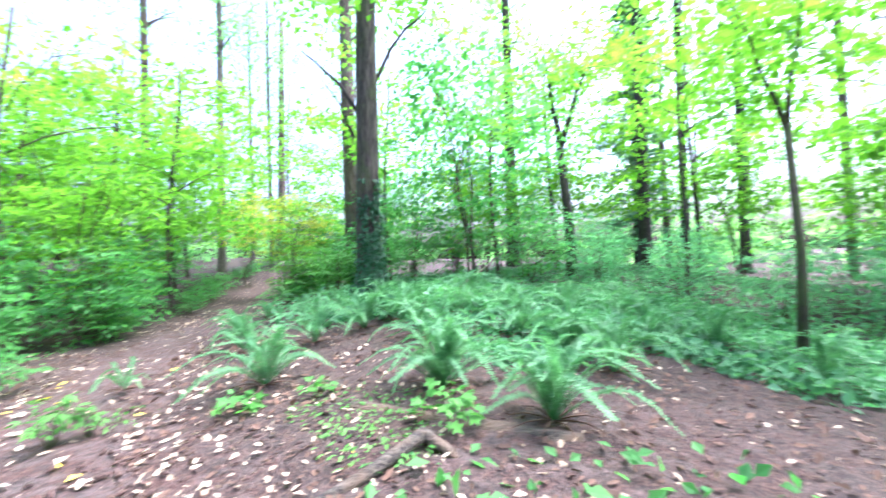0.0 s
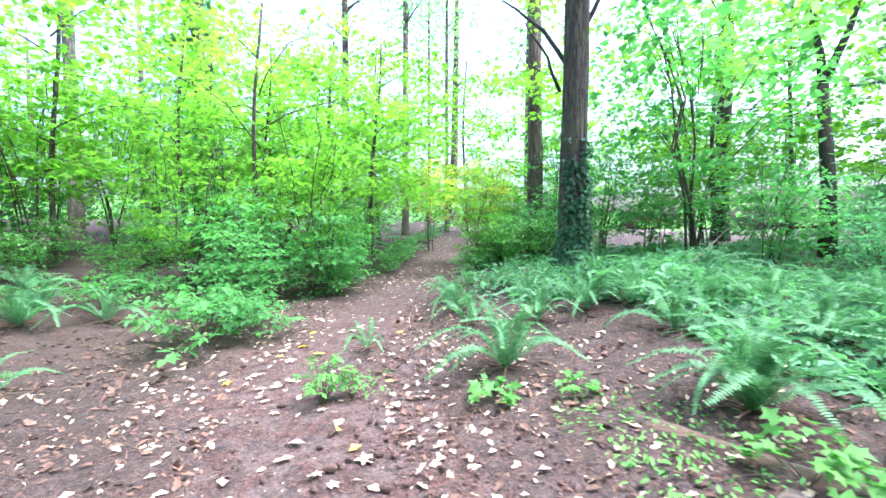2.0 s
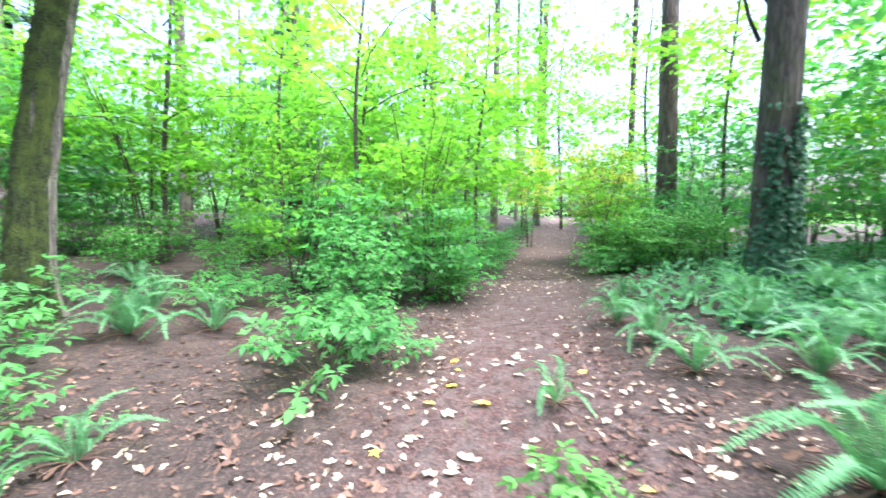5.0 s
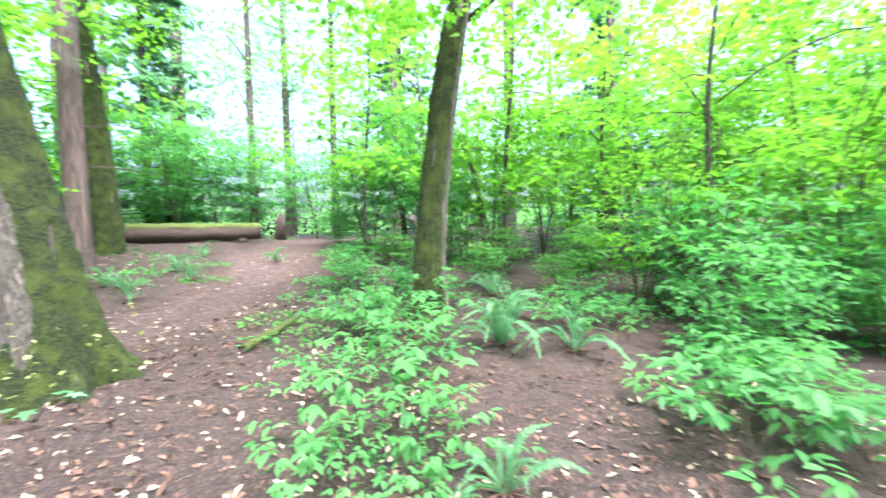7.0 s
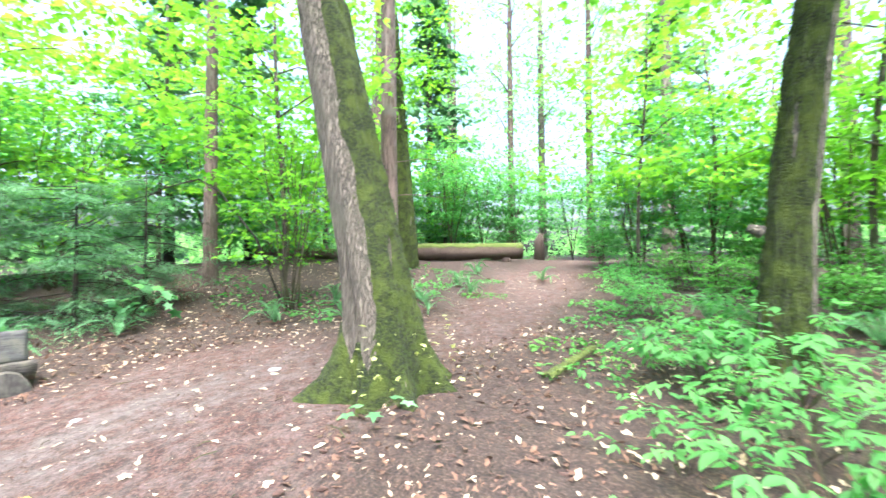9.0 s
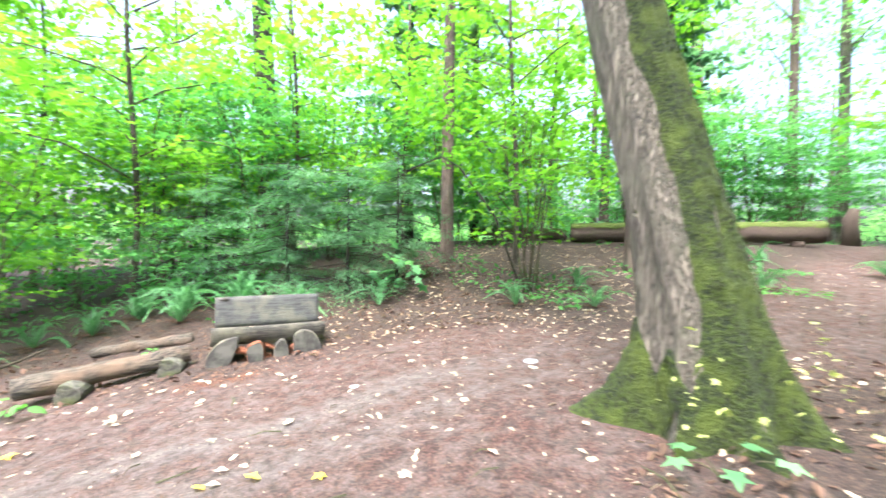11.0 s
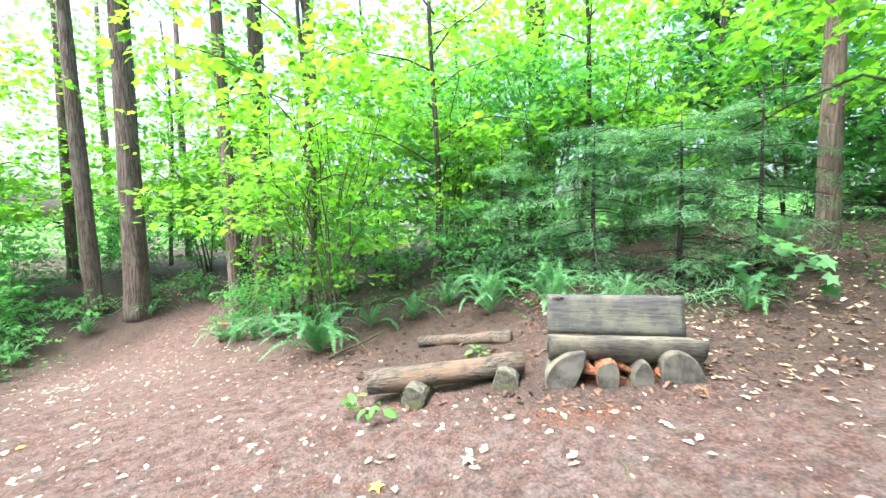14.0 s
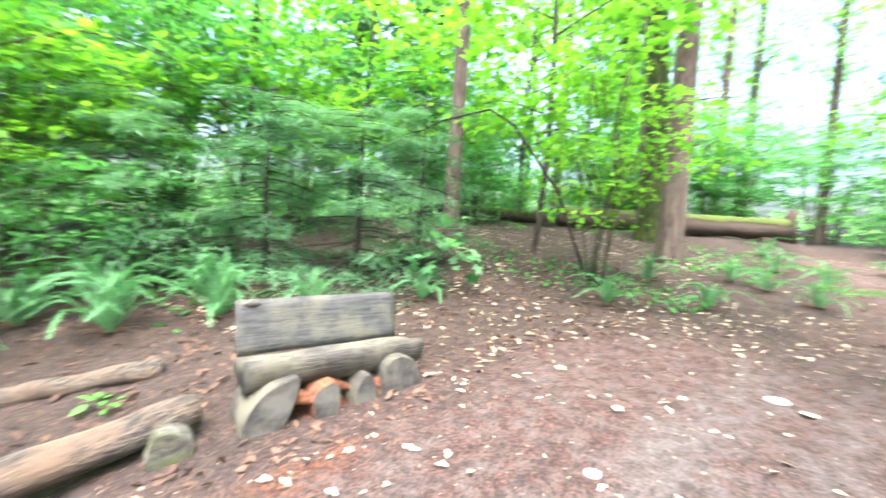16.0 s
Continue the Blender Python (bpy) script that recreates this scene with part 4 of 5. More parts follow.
for s in ((-25.2, -2.2, 0.95), (-27.6, -0.6, 1.0), (-29.2, 2.2, 1.0), (-26.6, -4.6, 1.1), (-23.6, -6.2, 1.0)):
    plant(VINES[int(abs(s[0])) % 4], *s)


def thicket():
    """The wood all round, shrub by shrub, off the trails."""
    r = random.Random(77)
    made = []
    while len(made) < 78:
        a, d = r.uniform(0, 6.283), r.uniform(13, 32)
        x, y = -6 + math.cos(a) * d, 1 + math.sin(a) * d
        if trail_gap(x, y) < 2.2 or any(math.hypot(x - p, y - q) < 1.9 for p, q in made) or (-19 < x < -9 and -7.5 < y < 1) or (-23 < x < -15 and -8 < y < 4):
            continue
        if abs((math.atan2(y, x + 3) - 1.92 + math.pi) % 6.283 - math.pi) < 0.12:
            continue
        made.append((x, y))
        if x > 1 and 5 < y < 26:
            if len(made) % 3 == 0:
                plant(SHADES[len(made) % 2], x, y, r.uniform(0.8, 1.1))
            continue
        if len(made) % 2:
            plant(VINES[len(made) % 4], x, y, r.uniform(0.8, 1.35))
        else:
            plant(BUSHES[len(made) % 3], x, y, r.uniform(1.0, 1.6))


thicket()


def canopy_maple(x, y, r0, height, low, reach, n, label, lean=(0, 0), leaf=None, size=0.19, per=13, outline=STAR):
    """A maple with wide arching limbs and layered leaves."""
    t = thing("maple_tree", x, y, label, "tree")
    part("trunk", trunk_shape(height, r0 * 0.62, lean, 0.2, 12, 14, 0.16, n), M_SHADE_BARK, t)
    r = random.Random(n)
    centres = []
    for i in range(n):
        z = low + (height - low) * 0.8 * i / n
        a = 2.4 * i + r.uniform(-0.3, 0.3)
        l = reach * r.uniform(0.7, 1.1)
        b = Vector((lean[0] * z, lean[1] * z, z - 0.3))
        tip = b + Vector((math.cos(a) * l, math.sin(a) * l, r.uniform(-0.1, 0.35) * l))
        part("limb", limb_to(b, tip, r0 * 0.2, 0.006, 0.14), M_STEM, t)
        for s in (0.35, 0.55, 0.75, 0.95, 1.1):
            for _ in range(3):
                p = b.lerp(tip, s) + Vector((r.uniform(-0.8, 0.8), r.uniform(-0.8, 0.8), r.uniform(-0.3, 0.7)))
                centres.append(p[:])
    part("crown", sprays(centres, 0.65, per, size, outline, 0.12), leaf or M_MAPLE, t)


OVER = "maple with wide limbs and bright layered leaves over the clearing"
canopy_maple(-8.2, -13.0, 0.13, 8.5, 3.2, 3.4, 10, OVER, (0.0, 0.08))
canopy_maple(-5.2, -13.2, 0.12, 8.0, 3.0, 3.2, 9, OVER, (-0.02, 0.1))
canopy_maple(-12.2, -12.4, 0.12, 8.5, 2.8, 3.2, 9, OVER, (0.05, 0.06))
canopy_maple(-15.2, -6.6, 0.12, 8.0, 2.6, 3.2, 11, OVER, (0.06, 0.03))
canopy_maple(-15.4, 7.4, 0.12, 8.0, 2.6, 3.0, 9, "maple with wide limbs and bright layered leaves in the thicket", (0.04, -0.03))
canopy_maple(-11.2, 10.6, 0.12, 8.5, 3.2, 3.3, 8, "maple with wide limbs and bright layered leaves in the thicket", (0.03, -0.04))
canopy_maple(-15.8, 11.4, 0.13, 9.0, 3.0, 3.3, 8, "maple with wide limbs and bright layered leaves in the thicket")
canopy_maple(6.9, 12.2, 0.10, 9.0, 5.0, 3.4, 8, "maple with wide limbs and bright layered leaves above the ferns", (0.0, -0.08))
canopy_maple(9.6, 8.6, 0.12, 9.5, 4.8, 3.2, 8, "maple with wide limbs and bright layered leaves above the ferns")
canopy_maple(2.0, 16.0, 0.12, 9.5, 4.6, 3.2, 9, "maple with wide limbs and bright layered leaves above the ferns")
canopy_maple(-20.5, 6.0, 0.12, 8.5, 2.6, 3.3, 11, "maple with wide limbs and bright layered leaves in the thicket")


for x, y, low, reach in ((-13.6, 13.2, 3.0, 3.4), (-8.9, 13.6, 2.8, 2.8), (-11.6, 17.8, 3.2, 3.4), (-2.2, 16.8, 4.4, 3.2), (-19.4, 3.7, 3.2, 3.4)):
    canopy_maple(x, y, 0.10, low + 5.6, low, reach, 9, "slim maple with layered bright leaves beside the trail", (0, 0), None, 0.21, 15)


WOOD = "maple with layered bright leaves deeper in the wood"
for x, y, h in ((-3.0, -22.5, 11), (-7.2, -19.8, 11), (-11.4, -21.0, 12), (1.6, -26.5, 12), (-17.6, -13.2, 10), (-16.0, -20.0, 12), (6.5, -21.0, 11), (-13.0, 16.6, 10), (-18.6, 15.0, 11), (-22.0, -8.8, 10), (10.5, 17.5, 11), (5.4, 21.0, 12), (13.5, 9.5, 11), (-14.6, 23.0, 12), (-5.4, 25.5, 12), (-11.2, 30.0, 13), (-19.8, 21.0, 12)):
    canopy_maple(x, y, 0.15, h, 2.8, 3.8, 14, WOOD, (0, 0), None, 0.3, 15, DIAMOND)


def far_woods():
    """Ring of distant wood: trunks and leaf clumps, too many to count."""
    tr, pts = [], []
    r = random.Random(21)
    for i in range(150):
        a, d = r.uniform(0, 6.283), r.uniform(30, 75)
        x, y = -6 + math.cos(a) * d, 2 + math.sin(a) * d
        if trail_gap(x, y) < 2.5:
            continue
        z = gz(x, y)
        h = r.uniform(14, 24)
        ahead = abs((math.atan2(y - 2, x + 5) - 1.9 + math.pi) % 6.283 - math.pi) < 0.35
        if i % 3 == 0 and not ahead:
            tr.append(tube([(x, y, z - 0.3), (x + r.uniform(-.3, .3), y, z + h * 0.5), (x, y, z + h)], [r.uniform(0.2, 0.42), 0.2, 0.05], 6))
        for _ in range(12 if ahead else 15):
            pts.append((x + r.gauss(0, 2.2), y + r.gauss(0, 2.2), z + (r.uniform(0.2, 3.0) if r.random() < 0.5 else r.uniform(3, h))))
    v, f = join(tr)
    tagged(mesh_object("far_trunks", v, f, M_FIR_BARK), "distant tree trunks standing in the hazy wood", "woods", kind="stuff")
    # no haze here; the distance's brightness is in the leaf colour
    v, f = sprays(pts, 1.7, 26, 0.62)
    tagged(mesh_object("far_woods", v, f, M_FAR_PALED, smooth=False), "distant foliage filling the wood, its green paled for the bright hazy distance", "woods", kind="stuff")


far_woods()

# ---- ferns ----
FERNS = [(0.02, 4.35, 1.3, 24), (-1.94, 4.62, 0.95, 15), (-3.2, 6.75, 0.8, 12), (-2.9, 8.6, 0.8, 12), (-1.3, 6.9, 1.0, 15), (-2.3, 7.6, 0.8, 12), (2.5, 8.4, 1.25, 15), (0.95, 3.5, 1.25, 20), (2.0, 4.9, 1.25, 15), (3.2, 6.6, 1.2, 14),
         (-1.9, 6.2, 0.9, 12), (-0.7, 7.2, 1.0, 13), (0.3, 7.7, 1.0, 13), (1.2, 8.3, 1.1, 13), (-2.2, 8.7, 0.8, 11), (0.6, 9.4, 0.9, 12), (2.2, 7.1, 1.1, 13), (-1.3, 9.0, 0.9, 11), (1.7, 5.5, 1.1, 13), (3.4, 8.1, 1.1, 13), (-0.3, 6.1, 0.9, 12), (4.4, 6.8, 1.0, 12),
         (-3.8, 5.0, 0.55, 6), (-9.3, 3.95, 1.25, 18), (-8.9, 4.9, 1.0, 13), (-6.5, 2.56, 0.6, 9), (-10.2, 4.6, 0.9, 13), (-3.72, 7.5, 0.8, 12), (-2.8, 6.0, 0.7, 10), (-0.6, 8.3, 0.9, 12), (1.2, 6.4, 1.0, 13), (3.9, 9.4, 1.1, 14), (-3.9, 9.2, 0.7, 10),
         (-5.45, -9.75, 1.3, 20), (-9.4, -9.4, 1.2, 15), (-8.6, -10.3, 1.2, 15), (-9.8, -10.2, 1.2, 14), (-7.9, -10.6, 1.0, 13), (-7.15, -10.4, 0.8, 12), (-8.3, -9.5, 1.1, 16), (-9.2, -9.0, 0.95, 13), (-11.15, -7.2, 0.7, 9), (-12.35, -4.7, 0.75, 10), (-13.9, -4.2, 0.7, 10), (-4.6, -12.1, 0.9, 12), (-3.4, -14.4, 0.9, 12), (-4.0, -13.2, 0.9, 12), (-9.9, -8.2, 0.9, 12), (-6.4, -10.6, 0.8, 11),
         (-12.8, -3.4, 0.7, 10), (-15.5, -1.3, 0.75, 11), (-13.7, -1.9, 0.6, 9), (-17.9, 0.55, 0.7, 10), (-16.6, -1.8, 0.8, 10), (-15.0, -2.8, 0.7, 9), (-14.6, -2.3, 0.6, 8), (-18.6, -1.6, 0.8, 10), (2.5, -16.5, 1.0, 11), (2.2, -14.2, 1.0, 11), (1.7, -18.6, 1.0, 11), (0.4, -19.6, 1.0, 10), (-2.9, -15.2, 0.9, 11), (-1.2, -20.4, 0.9, 10), (-12.2, 5.2, 0.9, 11), (-13.4, 3.4, 0.8, 10), (-11.6, 1.9, 0.6, 8), (4.6, 5.0, 1.0, 12)]
for i, (x, y, s, n) in enumerate(FERNS):
    fern(x, y, s * (0.88 if s > 1 else 1.02), int(n * 1.7), i, 14 if s > 0.9 else 9)


# ---- low leafy plants ----
def clump(name, x, y, label, r, h, n, size, leaf, outline=OVAL, category="plant", stems=4):
    t = thing(name, x, y, label, category)
    a, d = rng.uniform(0, 6.28, n), np.sqrt(rng.uniform(0, 1, n)) * r
    pos = np.stack([np.cos(a) * d, np.sin(a) * d, h * (0.35 + 0.65 * rng.uniform(0, 1, n)) * (1 - 0.5 * d / r)], -1)
    for i in range(stems):
        part("stem", limb_to((0, 0, -0.03), pos[i], 0.005, 0.002, 0.1, 4, 4), M_STEM, t)
    part("foliage", leaves(outline, pos, size * rng.uniform(0.7, 1.3, n), a + rng.normal(0, 0.4, n), rng.normal(0.1, 0.35, n), rng.normal(0, 0.35, n)), leaf, t)
    return t


plant(SEEDLING, -3.42, 3.66, 1.0)
plant(SEEDLING, -3.22, 3.82, 0.6)
clump("bramble_plant", -1.9, 3.92, "small bright green bramble under a fern", 0.2, 0.25, 40, 0.1, M_GRASS, STAR)
clump("bramble_plant", -1.25, 4.2, "small bright green bramble on bare soil", 0.16, 0.2, 26, 0.09, M_GRASS, STAR)
clump("thimbleberry", 0.06, 3.5, "bright green thimbleberry with lobed leaves over the root", 0.26, 0.42, 60, 0.105, M_GRASS, STAR)
clump("creeping_weed", -0.75, 3.85, "creeping pale green weed on reddish soil", 0.6, 0.08, 240, 0.045, M_GRASS)
clump("creeping_weed", -0.45, 3.3, "creeping pale green weed on reddish soil", 0.5, 0.07, 180, 0.045, M_GRASS)
clump("creeping_weed", -3.1, 4.1, "small weeds dotting the trail's edge", 0.35, 0.07, 34, 0.06, M_GRASS)
for x, y, k in ((-7.3, 1.75, 1.0), (-7.95, 2.2, 1.05), (-6.75, 1.35, 0.7), (-8.9, 2.55, 0.95), (-7.0, 2.2, 0.75), (-9.7, 2.3, 1.1), (-8.4, 1.5, 0.75), (-9.9, 3.0, 1.15), (-10.2, 2.0, 1.0), (-6.5, 1.9, 0.6)):
    plant(SALMON[int(k * 20) % 2], x, y, k)
clump("maple_sapling", -11.5, -7.0, "maple sapling with large pale leaves by the clearing", 0.5, 1.3, 34, 0.24, M_FERN, STAR, "sapling", 3)
clump("weed", -6.0, -7.05, "small bright weed beside the log", 0.18, 0.25, 16, 0.13, M_GRASS)
clump("weed", -7.55, -8.0, "small bright weed growing from rotten wood", 0.14, 0.12, 12, 0.11, M_GRASS)
for i, (x, y) in enumerate([(-15.2, -0.9), (-14.6, 1.6), (-12.9, 1.4), (-11.3, 0.9), (-16.4, -2.4), (-17.2, -1.1), (-19.2, 2.2), (-10.3, 1.0), (-13.0, -4.2), (-11.0, 1.6), (-14.0, 2.2), (-12.6, 2.6)]):
    clump("ground_plant", x, y, "low leafy plants edging the trail", 0.55, 0.16, 90, 0.09, M_GRASS if i % 3 == 0 else M_BUSH)


def ground_cover():
    """Ivy and bramble leaves covering the slope under the wood, and low plants elsewhere."""
    g = np.random.default_rng(3)

    def cover(x, y, keep, tall, name, label, size, mat):
        x, y = x[keep], y[keep]
        n = len(x)
        z = rough_land(x, y) + g.random(n) ** 2 * tall * (0.5 + 0.5 * np.sin(1.7 * x + 0.6 * y) * np.sin(1.3 * y))
        v, f = leaves(DIAMOND, np.stack([x, y, z], -1), g.uniform(size[0], size[1], n), g.uniform(0, 6.3, n), g.normal(0.1, 0.5, n), g.normal(0, 0.55, n))
        tagged(mesh_object(name, v, f, mat, smooth=False), label, "ground cover", kind="stuff")

    x = np.concatenate([g.uniform(-4, 12, 22000), g.uniform(-2.5, 7, 22000)])
    y = np.concatenate([g.uniform(3.6, 24, 22000), g.uniform(4.5, 12, 22000)])
    edge = (y - 5.2) + np.where(x < 0, 0.8, 0.28) * x + 0.8 * np.sin(x * 1.7)
    cover(x, y, (edge > 0.6) & (trail_gap(x, y) > 1.1 + 0.5 * np.sin(3 * x + y)), 0.5, "ground_ivy", "dense ivy and bramble leaves covering the forest floor", (0.08, 0.19), M_IVY)
    a, d = g.uniform(0, 6.283, 52000), 6 + 26 * g.random(52000)
    x, y = -7 + np.cos(a) * d, 1 + np.sin(a) * d
    patch = np.sin(0.9 * x + 1.3) * np.sin(0.8 * y) + 0.5 * np.sin(2.1 * x - y)
    keep = (trail_gap(x, y) > 0.9) & ~((x > -4) & (y > 3)) & (patch > 0.1) & ~((x > -13) & (x < -7.5) & (y > -9) & (y < -4))
    cover(x, y, keep, 0.3, "ground_greenery", "scattered low green plants on the forest floor", (0.07, 0.17), M_BUSH)


ground_cover()


# ---- the rustic bench and the logs ----
def split_log(length, width, thick, n=12, seed=0):
    """Half log: flat top, rounded belly, along x."""
    verts, faces = [], []
    ring = [(-width / 2, 0.0), (-width / 2 + 0.02, 0.015)] + [(-width / 2 + width * s, 0.012 * math.sin(s * 9)) for s in (0.3, 0.6, 0.8)] + [(width / 2 - 0.02, 0.012), (width / 2, -0.01)]
    ring += [(width / 2 * math.cos(a), -thick * math.sin(a)) for a in np.linspace(0.25, math.pi - 0.25, 9)]
    m = len(ring)
    for i in range(n + 1):
        x = length * i / n
        for y, z in ring:
            w = noise.noise(Vector((x * 2.2 + seed, y * 4, z * 4))) * 0.018
            verts.append((x + (0.015 * math.sin(y * 20) if i in (0, n) else 0), y * (1 + w), z + w))
    for i in range(n):
        for k in range(m):
            faces.append((i * m + k, (i + 1) * m + k, (i + 1) * m + (k + 1) % m, i * m + (k + 1) % m))
    faces.append(tuple(range(m)))
    faces.append(tuple(range(n * m, (n + 1) * m))[::-1])
    return verts, faces


def round_log(length, outline, n=6, seed=0, bevel=0.012):
    """A short log lying along -y, its sawn face at y = 0, with the given face outline (x, z)."""
    verts, faces = [], []
    m = len(outline)
    cx, cz = sum(p[0] for p in outline) / m, sum(p[1] for p in outline) / m
    for i in range(n + 2):
        y = 0 if i == 0 else -bevel - (length - bevel) * (i - 1) / n
        k = 0.94 if i == 0 else 1.0
        for x, z in outline:
            w = 1 + 0.05 * noise.noise(Vector((x * 9 + seed, y * 5, z * 9)))
            verts.append((cx + (x - cx) * k * w, y, cz + (z - cz) * k * w))
    for i in range(n + 1):
        for k in range(m):
            faces.append((i * m + k, i * m + (k + 1) % m, (i + 1) * m + (k + 1) % m, (i + 1) * m + k))
    mats = [0] * len(faces)
    faces.append(tuple(range(m))[::-1])
    faces.append(tuple(range((n + 1) * m, (n + 2) * m)))
    return verts, faces, mats + [1, 1]


def disc(cx, cz, rx, rz, n=16, tilt=0.0, cut=None, seed=0):
    out = []
    for k in range(n):
        a = 2 * math.pi * k / n
        x, z = rx * math.cos(a), rz * math.sin(a)
        r = 1 + 0.05 * math.sin(3 * a + seed) + 0.02 * math.sin(7 * a + seed)
        x, z = x * r, z * r
        if cut is not None:
            x = min(x, cut) if cut > 0 else max(x, cut)
        out.append((cx + x * math.cos(tilt) - z * math.sin(tilt), cz + x * math.sin(tilt) + z * math.cos(tilt)))
    return out


def log_leg(name, parent, length, outline, seed, label="", mats=None):
    v, f, fm = round_log(length, outline, 5, seed)
    return mesh_object(name, v, f, mats or [M_WOOD, M_WOOD_END], parent, label, False, fm)


def bench():
    # x along the bench from its lower end, y towards the clearing
    b = new("log_bench")
    b.matrix_basis = pose(-8.90, -6.00, -0.12, 0, 0, math.degrees(math.atan2(-0.459, 0.888)))
    tagged(b, "low rustic bench of weathered grey split logs with a plank back", "bench")
    L = 1.5
    s = part("seat", split_log(L, 0.44, 0.24, 16, 2), M_WOOD, b)
    s.matrix_basis = pose(-0.22, -0.40, 0.43, 12, 0.8, 0)
    # back plank, leaning away, with a worn notch in its upper edge
    verts, faces = [], []
    nx, nz = 24, 7
    for side in (0, 1):
        for i in range(nx + 1):
            for k in range(nz + 1):
                x, z = (L - 0.04) * i / nx, 0.45 * k / nz
                z += 0.006 * noise.noise(Vector((x * 3, 0, k)))
                d = 0.004 * noise.noise(Vector((x * 1.5, z * 16, side * 5)))
                verts.append((x, (0.03 if side == 0 else -0.03) + d - (0.012 if k in (0, nz) or i in (0, nx) else 0) * (1 if side == 0 else -1), z))
    w = (nx + 1) * (nz + 1)
    for i in range(nx):
        for k in range(nz):
            a = i * (nz + 1) + k
            faces.append((a, a + 1, a + nz + 2, a + nz + 1))
            faces.append((w + a, w + a + nz + 1, w + a + nz + 2, w + a + 1))
    rim = [i * (nz + 1) for i in range(nx + 1)] + [nx * (nz + 1) + k for k in range(1, nz + 1)] + [i * (nz + 1) + nz for i in range(nx - 1, -1, -1)] + [k for k in range(nz - 1, 0, -1)]
    for p, q in zip(rim, rim[1:] + rim[:1]):
        faces.append((p, q, w + q, w + p))
    k = part("back_plank", (verts, faces), M_PLANK, b, "weathered grey plank back with lichen stains")
    k.matrix_basis = pose(-0.18, -0.63, 0.40, 12, 0.6, 0)
    n = part("notch", tube([(1.27, 0, 0), (1.33, 0, 0.004), (1.41, 0, 0)], [0.010, 0.030, 0.008], 8, 0.3), M_DARK_BARK, k, "dark rotted notch in the plank")
    n.matrix_basis = pose(0, 0.022, 0.405)
    # four sawn logs carry the seat, seen end on
    def sawn(cx, cz, *corners):
        """Rounded outline of a sawn face from its corners, as seen from the clearing."""
        pts = [(cx - u, cz + w) for u, w in corners]
        for _ in range(2):
            pts = [q for (a, c), (d, e) in zip(pts, pts[1:] + pts[:1]) for q in ((a * 0.75 + d * 0.25, c * 0.75 + e * 0.25), (a * 0.25 + d * 0.75, c * 0.25 + e * 0.75))]
        return pts
    half = sawn(1.12, 0.12, (0.23, 0.24), (0.06, 0.235), (-0.12, 0.13), (-0.22, -0.07), (-0.19, -0.22), (-0.02, -0.24), (0.09, -0.14))
    block = sawn(0.0, 0.12, (-0.21, 0.28), (0.03, 0.29), (0.16, 0.12), (0.22, -0.14), (0.18, -0.24), (-0.20, -0.24), (-0.21, -0.02))
    for length, outline, seed, label, mats in ((0.45, block, 1, "", None), (0.4, sawn(0.37, 0.08, (0.0, 0.24), (0.11, 0.08), (0.07, -0.2), (-0.08, -0.2), (-0.12, 0.07)), 2, "", None),
                                               (0.4, sawn(0.71, 0.08, (0.09, 0.21), (0.12, -0.05), (0.02, -0.22), (-0.09, -0.12), (-0.13, 0.11), (-0.05, 0.18)), 3, "small log with rotten red wood", [M_ROT, M_WOOD_END]), (0.45, half, 4, "", None)):
        log_leg("log_leg", b, length, outline, seed, label, mats).matrix_basis = pose(0, -0.10, -0.02)
    part("rotten_wood", tube([(0.42, -0.22, 0.10), (0.6, -0.3, 0.17), (0.62, -0.36, 0.12)], [0.02, 0.06, 0.02], 9, 1.3, seed=8), M_ROT, b)
    part("rotten_wood", tube([(0.78, -0.12, 0.12), (0.9, -0.2, 0.16), (0.98, -0.25, 0.12)], [0.02, 0.06, 0.02], 9, 1.3, seed=3), M_ROT, b, "crumbling orange rotten wood under the seat")
    part("rotten_wood", tube([(0.12, -0.1, 0.08), (0.2, -0.22, 0.16), (0.16, -0.3, 0.2)], [0.02, 0.05, 0.02], 9, 1.3, seed=5), M_ROT, b)


bench()


def rot_crumbs():
    pos = []
    r = random.Random(9)
    for _ in range(11000):
        x, y = -8.2 + r.gauss(0, 0.40), -6.28 + r.gauss(0, 0.20)
        pos.append((x, y, gz(x, y) - 0.034 + r.uniform(0, 0.010)))
    for _ in range(4500):
        u, w = r.uniform(0.15, 1.0), r.gauss(-0.24, 0.07)
        h = (0.10 + 0.08 * math.sin(u * 11)) * math.exp(-((w + 0.26) / 0.1) ** 2)
        x, y = -8.90 + 0.888 * u + 0.459 * w, -6.00 - 0.459 * u + 0.888 * w
        pos.append((x, y, gz(x, y) - 0.03 + h * r.random() ** 0.4))
    n = len(pos)
    v, f = leaves(DIAMOND, np.array(pos), rng.uniform(0.006, 0.020, n), rng.uniform(0, 6.3, n), rng.normal(0, 0.3, n), rng.normal(0, 0.3, n))
    tagged(mesh_object("rotten_wood_crumbs", v, f, M_ROT, smooth=False), "orange crumbs of rotten wood spilt before the bench", "debris", kind="stuff")


rot_crumbs()


